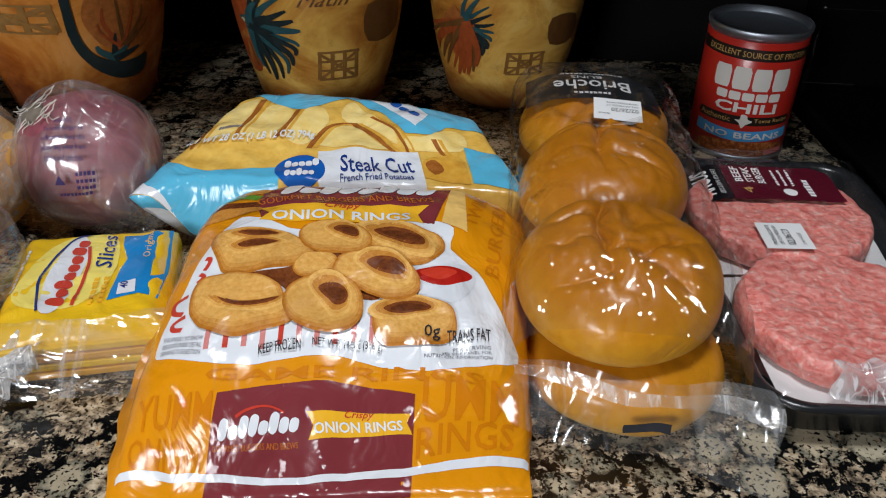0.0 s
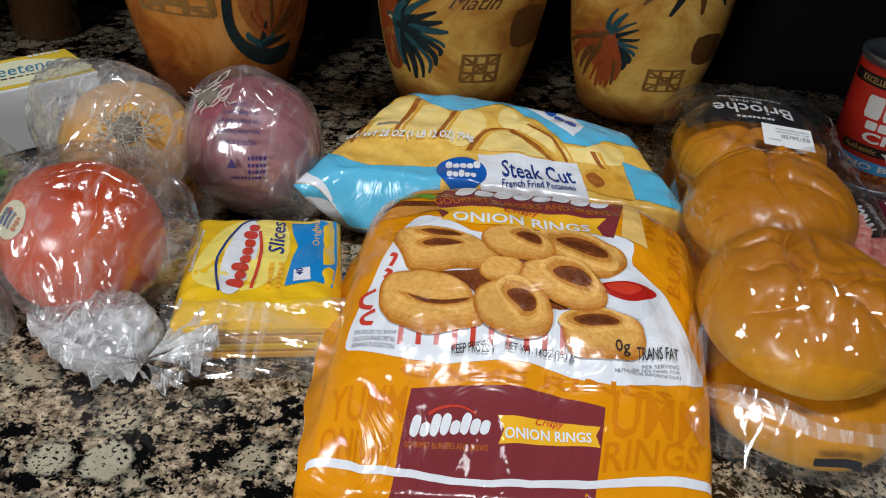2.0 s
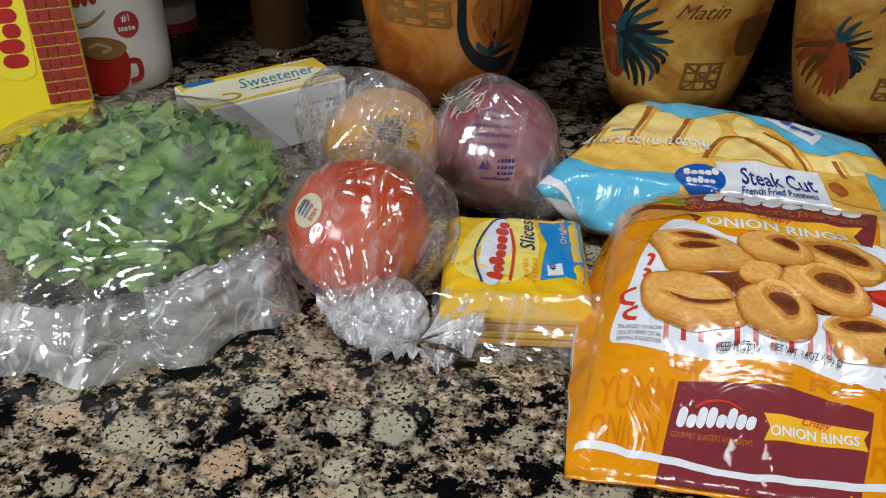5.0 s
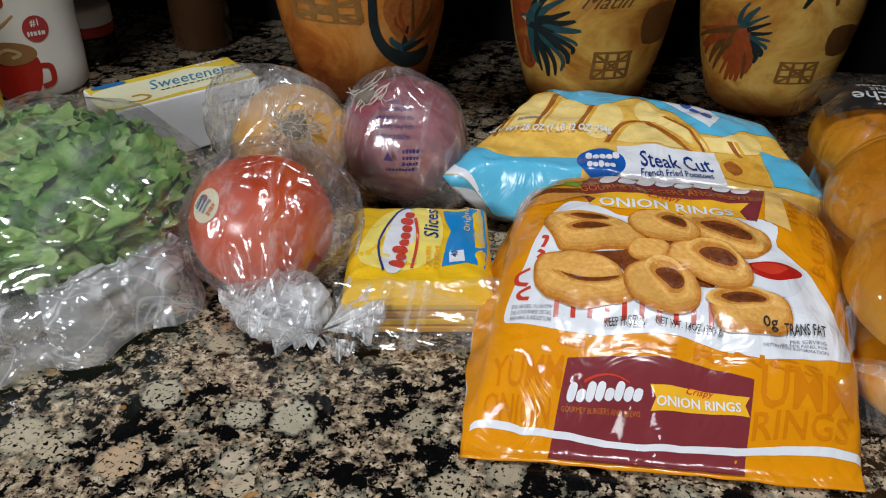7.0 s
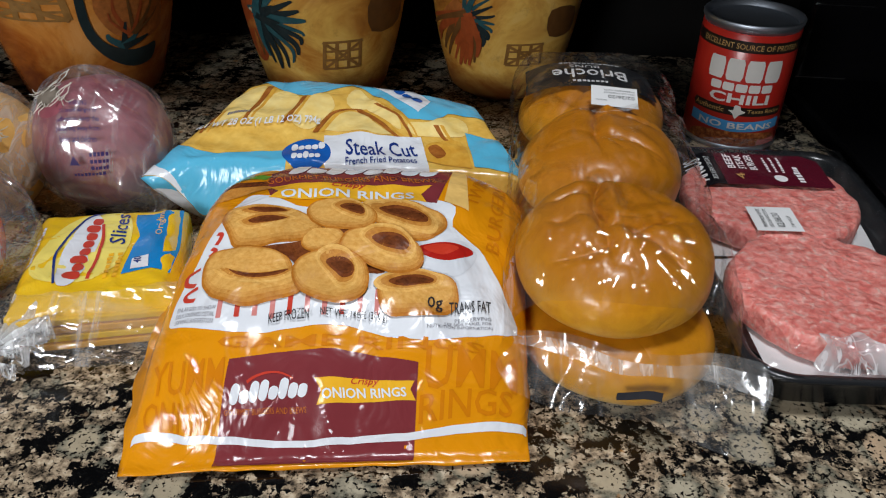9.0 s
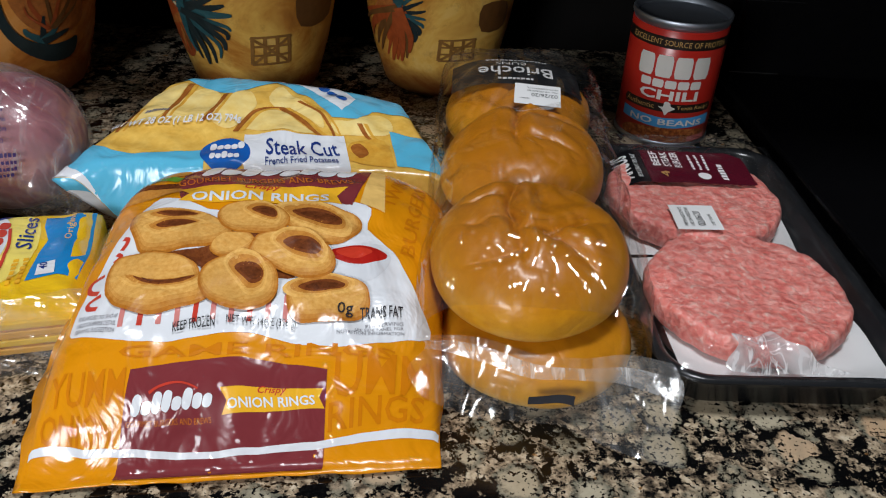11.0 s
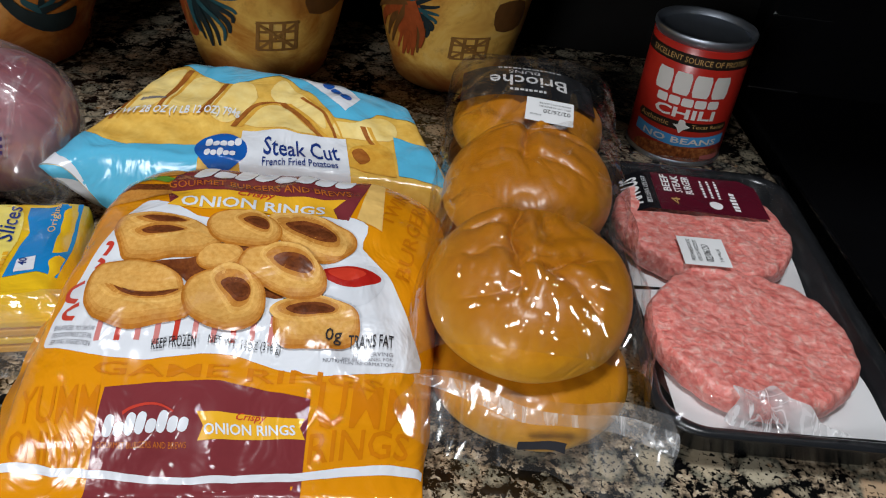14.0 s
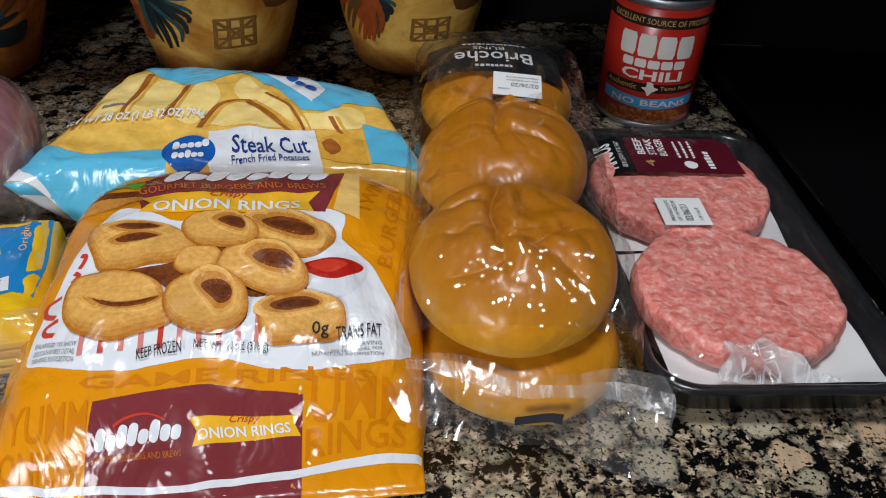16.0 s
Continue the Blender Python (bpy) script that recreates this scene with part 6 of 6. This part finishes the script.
# ---- lettuce ----
def leaf_green():
    m = Mat("lettuce_leaf", 0.55, spec=0.25)
    v = m.where("Object")
    info = m.t.nodes.new("ShaderNodeObjectInfo")
    n = m.noise(v, 55.0, 5.0, 0.65)
    mixed = m.math("ADD", m.math("MULTIPLY", n, 0.95), m.math("MULTIPLY", info.outputs["Random"], 0.36))
    c = m.ramp(mixed, [(0.32, (0.020, 0.070, 0.014)), (0.50, (0.085, 0.21, 0.040)), (0.70, (0.23, 0.40, 0.105)), (1.0, (0.42, 0.54, 0.20))])
    m.colour(c)
    m.bump(m.noise(v, 130.0, 4.0, 0.6), 0.5, 0.0012)
    m.b.inputs["Subsurface Weight"].default_value = 0.0
    return m.m


LEAF = leaf_green()


lettuce = thing("lettuce", "head of ruffled green leaf lettuce in a bag", "lettuce", (-0.3870, 0.4180, 0.0470))
HEAD = (0.093, 0.090, 0.0385)


def lettuce_leaf(middle, spin, size, seed, sink):
    """One broad leaf that lies over the head: middle is the direction of its middle, spin the way it grows; its edge is frilled."""
    n = Vector(middle).normalized()
    t = n.orthogonal().normalized()
    t = Matrix.Rotation(spin, 3, n) @ t
    side = n.cross(t)
    nu_, nv_ = 64, 26
    verts = []
    for j in range(nv_):
        f = j / (nv_ - 1)
        for i in range(nu_):
            g = i / (nu_ - 1) * 2 - 1
            a = g * 2.1
            lobe = 1 + 0.18 * noise.noise(Vector((g * 4.5, seed, 0))) + 0.12 * noise.noise(Vector((g * 15, seed, 4)))
            r = size * f * lobe
            along, across = r * math.cos(a) - 0.45 * size, r * math.sin(a) * 0.95
            d = (n + t * (along / 0.085) + side * (across / 0.085)).normalized()
            base = Vector((d.x * HEAD[0], d.y * HEAD[1], d.z * HEAD[2]))
            up = Vector((d.x / HEAD[0], d.y / HEAD[1], d.z / HEAD[2])).normalized()
            frill = 0.0085 * f ** 2.2 * (noise.noise(Vector((g * 11, f * 1.5, seed))) + 0.6 * noise.noise(Vector((g * 23, f * 3, seed + 7))))
            blister = 0.0050 * noise.noise(Vector((along * 50 + seed, across * 50, 0))) + 0.0016 * noise.noise(Vector((along * 150, across * 150, seed)))
            vein = -0.0020 * math.exp(-(across / 0.004) ** 2)
            verts.append(tuple(base + up * (-sink * (1 - f) - 0.004 + 0.005 * f + frill + blister + vein)))
    return put("leaf", verts, grid_faces(nu_, nv_), LEAF, lettuce)


wrap("heart", (0, 0, -0.004), (0.082, 0.078, 0.034), LEAF, lettuce, 0.008, 40.0, 31.0, 2.0, 64, 40, -0.045)
rnd = random.Random(7)
for k in range(44):
    ga = k * 2.39996
    cz = 1 - 1.40 * (k + 0.5) / 44
    sr = math.sqrt(max(0.0, 1 - cz * cz))
    lettuce_leaf((sr * math.cos(ga), sr * math.sin(ga), cz + 0.05), rnd.uniform(0, 6.28), rnd.uniform(0.044, 0.068), k * 1.7, rnd.uniform(0.006, 0.014))

lettuce_bag = thing("lettuce_bag", "large clear crinkled plastic bag round a lettuce", "plastic bag")
LETTUCE_FILM = clear_film("lettuce_film", (0.985, 0.985, 0.985), 0.055, 0.55, 13.0, 0.11, 1.7, (1.0, 0.6, 1.0), 0.5)


drape("film", (-0.3880, 0.4150, 0.0490), (0.1060, 0.1000, 0.0520), LETTUCE_FILM, lettuce_bag, (((-0.1, -0.85, -0.45), 0.016, 5, 15, 0.007), ((0.9, -0.3, 0.1), 0.004, 6, 13, 0.006)), 0.0045, 13.0, 41.0, 170, 110)


def bag_hem(u, v, lift=0.0):
    """The gathered hem that lies in front of the bag on its open side."""
    a = radians(-100 + 92 * u)
    r = 0.106 + 0.022 * v + 0.004 * math.sin(u * 23) * v + 0.004 * wrinkle(u, v, 0, 7, 2.0)
    x = -0.385 + r * math.cos(a) * 1.0
    y = 0.415 + (r + 0.008) * math.sin(a)
    z = 0.036 - 0.032 * v + 0.010 * math.sin(math.pi * v) + (0.003 * (ridge(x, y, u, 24, 6.0) - 0.3) + 0.016 * math.sin(u * 2.6) * u) * (1 - v) + 0.0022 * (ridge(x, y, v * 0.02, 34, 9.0) - 0.4)
    return x, y, max(0.003, z)


HEM = clear_film("hem_film", (0.96, 0.97, 0.98), 0.38, 0.8, 15.0, 0.12, 2.2, (1.4, 0.8, 0.8), 0.6)
HEM_SIDE = clear_film("hem_side_film", (0.97, 0.975, 0.98), 0.34, 0.6, 22.0, 0.14, 1.8, (0.6, 1.6, 1.2), 0.7)
put("hem", [bag_hem(i / 90, j / 24) for j in range(25) for i in range(49)], grid_faces(49, 25), HEM, lettuce_bag, "loose clear mouth of the bag")
put("hem_side", [bag_hem(i / 90, j / 24) for j in range(25) for i in range(48, 91)], grid_faces(43, 25), HEM_SIDE, lettuce_bag, "milky gathered side of the bag")


def hem_mark(u, v, lift=0.0):
    x, y, z = -0.452 + 0.036 * u, 0.300 + 0.016 * abs(u - 1.0), 0.010 + 0.036 * v
    return x, y - 0.004 - lift, z


decal("printed_mark", hem_mark, smooth_loop([(0, 0.35), (0.2, 1.0), (0.6, 0.9), (1.0, 0.25), (0.6, 0.1)], 4), plain("bag_blue", (0.02, 0.015, 0.22), 0.3), lettuce_bag, 0.001, 0.2)
decal("printed_mark", hem_mark, smooth_loop([(0.12, 0.45), (0.2, 0.85), (0.42, 0.7), (0.35, 0.4)], 4), plain("bag_red", (0.5, 0.06, 0.01), 0.3), lettuce_bag, 0.002, 0.2)
decal("printed_mark", hem_mark, smooth_loop([(0.30, 0.35), (0.38, 0.65), (0.52, 0.55), (0.5, 0.3)], 4), plain("bag_yellow", (0.7, 0.5, 0.02), 0.3), lettuce_bag, 0.003, 0.2)
decal("printed_mark", hem_mark, smooth_loop([(0.45, 0.25), (0.6, 0.62), (0.85, 0.35), (0.75, 0.2)], 4), WHITE, lettuce_bag, 0.004, 0.2)

# ---- packets at the back ----
box = thing("sweetener_box", "yellow and white cardboard box of sweetener", "box", (-0.3350, 0.6360, 0), math.degrees(math.atan2(0.8, 0.6)) + 0.0)
CARD_YELLOW = plain("card_yellow", (0.86, 0.62, 0.05), 0.4, grain=0.05)
CARD_WHITE = plain("card_white", (0.84, 0.85, 0.86), 0.45, grain=0.04)
CARD_CREAM = plain("card_cream", (0.90, 0.87, 0.58), 0.4, grain=0.06)
part("carton", box_bm(-0.128, 0.0, 0.0, 0.060, 0.0, 0.0495, 0.0012), CARD_WHITE, box)
box_top = flat((-0.128, 0.0, 0.0495), (1, 0, 0), (0, 1, 0))
decal("printed_top", box_top, [(0.001, 0.001), (0.127, 0.001), (0.127, 0.059), (0.001, 0.059)], CARD_YELLOW, box, 0.0004, 1, "yellow printed lid")
decal("printed_panel", box_top, smooth_loop([(0.004, 0.006), (0.060, 0.006), (0.123, 0.006), (0.123, 0.030), (0.092, 0.052), (0.060, 0.050), (0.004, 0.046)], 3), CARD_CREAM, box, 0.0007, 1)
word("print", "Sweetener", box_top, (0.044, 0.024), (0.114, 0.024), (0.046, 0.044), plain("card_blue", (0.03, 0.22, 0.42), 0.4), box, 0.001, 0.0, 0.35)
bars("small_print", box_top, (0.050, 0.018), (0.096, 0.018), (0.050, 0.0205), 10, INK, box, 0.001, 71)
mark(box_top, (0.004, 0.050), (0.034, 0.050), (0.004, 0.058), (1,), plain("card_mark_blue", (0.02, 0.16, 0.45), 0.4), box, 0.001, 0, 1)
bars("small_print", box_top, (0.096, 0.053), (0.122, 0.053), (0.096, 0.058), 5, CARD_WHITE, box, 0.001, 73)
decal("printed_cup", box_top, stroke([(0.020, 0.010), (0.030, 0.007), (0.038, 0.012), (0.034, 0.019), (0.026, 0.020)], 0.003), plain("card_gold", (0.55, 0.34, 0.03), 0.4), box, 0.001, 1)
box_side = flat((-0.128, 0.0, 0.0), (1, 0, 0), (0, 0, 1))
for k in range(5):
    bars("small_print", box_side, (0.092, 0.010 + 0.006 * k), (0.104, 0.010 + 0.006 * k), (0.092, 0.0125 + 0.006 * k), 4, GREY_INK, box, 0.0006, 75 + k)
    bars("small_print", box_side, (0.108, 0.010 + 0.006 * k), (0.122, 0.010 + 0.006 * k), (0.108, 0.0125 + 0.006 * k), 4, GREY_INK, box, 0.0006, 85 + k)

creamer = thing("creamer_bottle", "white plastic creamer bottle with a red coffee cup picture", "bottle", (-0.5920, 0.6750, 0))
BOTTLE_WHITE = plain("bottle_white", (0.88, 0.85, 0.79), 0.3, grain=0.03)
put("bottle", *lathe([(0.040, 0.0), (0.044, 0.004), (0.045, 0.03), (0.045, 0.13), (0.042, 0.15), (0.030, 0.18), (0.018, 0.20)], 72), BOTTLE_WHITE, creamer)
put("cap", *lathe([(0.019, 0.20), (0.0195, 0.201), (0.0195, 0.222), (0.017, 0.224)], 40), RED_INK, creamer)


def bottle_face(u, v, lift=0.0):
    a = radians(-50) + u / 0.045
    return (0.045 + lift) * math.cos(a), (0.045 + lift) * math.sin(a), v


decal("printed_cup", bottle_face, smooth_loop([(-0.042, 0.040), (-0.006, 0.044), (0.004, 0.040), (0.002, 0.018), (-0.010, 0.004), (-0.038, 0.004)], 4), plain("cup_red", (0.45, 0.02, 0.012), 0.3), creamer, 0.0005, 0.01, "red printed cup")
decal("printed_handle", bottle_face, stroke([(0.002, 0.034), (0.012, 0.032), (0.012, 0.018), (0.002, 0.014)], 0.005), plain("cup_handle_red", (0.42, 0.02, 0.012), 0.3), creamer, 0.0007, 0.01)
decal("printed_coffee", bottle_face, oval((-0.020, 0.047), (0.024, 0.0), (0, 0.011)), plain("coffee_print", (0.34, 0.17, 0.06), 0.3), creamer, 0.0009, 0.01)
decal("printed_swirl", bottle_face, stroke([(-0.030, 0.047), (-0.020, 0.051), (-0.010, 0.047), (-0.018, 0.043)], 0.003), plain("cream_print", (0.6, 0.42, 0.22), 0.3), creamer, 0.0011, 0.01)
decal("printed_badge", bottle_face, oval((0.008, 0.068), (0.011, 0), (0, 0.012)), plain("badge_red", (0.48, 0.05, 0.05), 0.3), creamer, 0.0006, 0.01, "round red badge")
word("print", "#1", bottle_face, (0.004, 0.070), (0.011, 0.070), (0.004, 0.077), BOTTLE_WHITE, creamer, 0.001, 0.02)
bars("small_print", bottle_face, (0.0, 0.062), (0.016, 0.062), (0.0, 0.0665), 5, BOTTLE_WHITE, creamer, 0.001, 91)
mark(bottle_face, (-0.045, 0.082), (-0.012, 0.090), (-0.046, 0.102), (.7, .7, 1, .7), plain("mark_red", (0.42, 0.05, 0.02), 0.3), creamer, 0.0006, 0, 0.01)
decal("printed_swoosh", bottle_face, stroke([(-0.045, 0.066), (-0.025, 0.070), (-0.008, 0.082)], 0.004, 0.6), plain("swoosh_tan", (0.55, 0.33, 0.12), 0.3), creamer, 0.0006, 0.01)

kit = thing("taco_kit_box", "yellow cardboard taco dinner box with brick red roof tiles", "box", (-0.5400, 0.5640, 0), 41)
part("carton", box_bm(-0.21, 0.0, 0.0, 0.045, 0.0, 0.17, 0.0015), plain("kit_yellow", (0.88, 0.69, 0.02), 0.4, grain=0.06), kit)
kit_face = flat((-0.21, 0.0, 0.0), (1, 0, 0), (0, 0, 1))
decal("printed_panel", kit_face, smooth_loop([(0.136, 0.16), (0.139, 0.075), (0.147, 0.058), (0.168, 0.055), (0.174, 0.075), (0.175, 0.16)], 4), plain("kit_bright", (0.86, 0.72, 0.04), 0.4), kit, 0.0006, 0.05)
mark(kit_face, (0.169, 0.064), (0.169, 0.150), (0.151, 0.064), (1, 1, .7, 1, .7, .7, .7), plain("kit_red", (0.42, 0.02, 0.02), 0.4), kit, 0.0009, 0, 0.05)
for r in range(13):
    for c in range(4):
        part("roof_tile", box_bm(-0.0333 + 0.0082 * c, -0.0256 + 0.0082 * c, -0.0016, -0.0002, 0.030 + 0.0100 * r, 0.0394 + 0.0100 * r, 0.0006, 1), plain("tile_red", (0.30, 0.035, 0.025), 0.4, grain=0.4) if not (r or c) else bpy.data.materials["tile_red"], kit)
for k, (x, z, c) in enumerate(((0.100, 0.060, GREEN_INK), (0.108, 0.050, KETCHUP), (0.122, 0.045, CHEESE_PALE), (0.104, 0.070, GREEN_INK), (0.086, 0.075, RED_INK))):
    decal("printed_food", kit_face, oval((x, z), (0.014, 0), (0.003, 0.011), 24, 0.3, k), c, kit, 0.0010 + 0.0002 * k, 0.05)

jar = thing("spice_jar", "dark glass spice jar with a white and red lid", "jar", (-0.5860, 0.7500, 0))
put("glass", *lathe([(0.024, 0.0), (0.0265, 0.003), (0.0265, 0.026), (0.024, 0.030)], 48), plain("dark_glass", (0.012, 0.010, 0.009), 0.08, bump=0), jar, "dark glass")
put("collar", *lathe([(0.0262, 0.030), (0.0268, 0.031), (0.0268, 0.040), (0.0262, 0.041)], 48), plain("lid_red", (0.34, 0.02, 0.018), 0.35), jar, "red band")
put("lid", *lathe([(0.0265, 0.041), (0.027, 0.042), (0.027, 0.056), (0.025, 0.059), (0.006, 0.060)], 48), plain("lid_white", (0.62, 0.64, 0.66), 0.35), jar, "white lid")
bottle2 = thing("oil_bottle", "tall dark brown glass bottle in shadow", "bottle", (-0.5000, 0.8300, 0))
put("glass", *lathe([(0.030, 0.0), (0.033, 0.004), (0.033, 0.16), (0.026, 0.19), (0.013, 0.22), (0.013, 0.26)], 48), plain("brown_glass", (0.045, 0.020, 0.008), 0.10, bump=0), bottle2)

# ---- range beside the counter ----
stove = thing("kitchen_range", "black glass cooktop of a kitchen range", "range", (0.0, 0.0, 0.0))
top = part("cooktop", box_bm(0.392, 1.14, 0.02, 0.88, -0.030, 0.002, 0.003, 2), BLACK_GLASS, stove)
for v in top.data.vertices:
    if v.co.x < 0.45:
        v.co.x += 0.006 - 0.075 * (v.co.y - 0.5)
part("backguard", box_bm(0.385, 1.14, 0.885, 0.925, -0.03, 0.22, 0.006, 2), BLACK_GLASS, stove)
STEEL = plain("trim_steel", (0.55, 0.57, 0.60), 0.2, 1.0)
part("trim", box_bm(0.386, 0.436, 0.8805, 0.8845, 0.0, 0.0030, 0.0008), STEEL, stove, "bright steel trim")
part("trim", box_bm(0.388, 0.445, 0.8825, 0.8850, 0.074, 0.0755, 0.0005), plain("dull_trim", (0.12, 0.12, 0.13), 0.3, 1.0), stove)
part("front_panel", box_bm(0.392, 1.14, 0.03, 0.90, -0.90, -0.0302), BLACK_GLASS, stove)
tagged(part("base_cabinet", box_bm(-1.5, 0.36, 0.02, 0.93, -0.90, -0.0352), BLACK_WALL, None), "plain dark base cabinet under the counter", "cabinet", kind="structure")
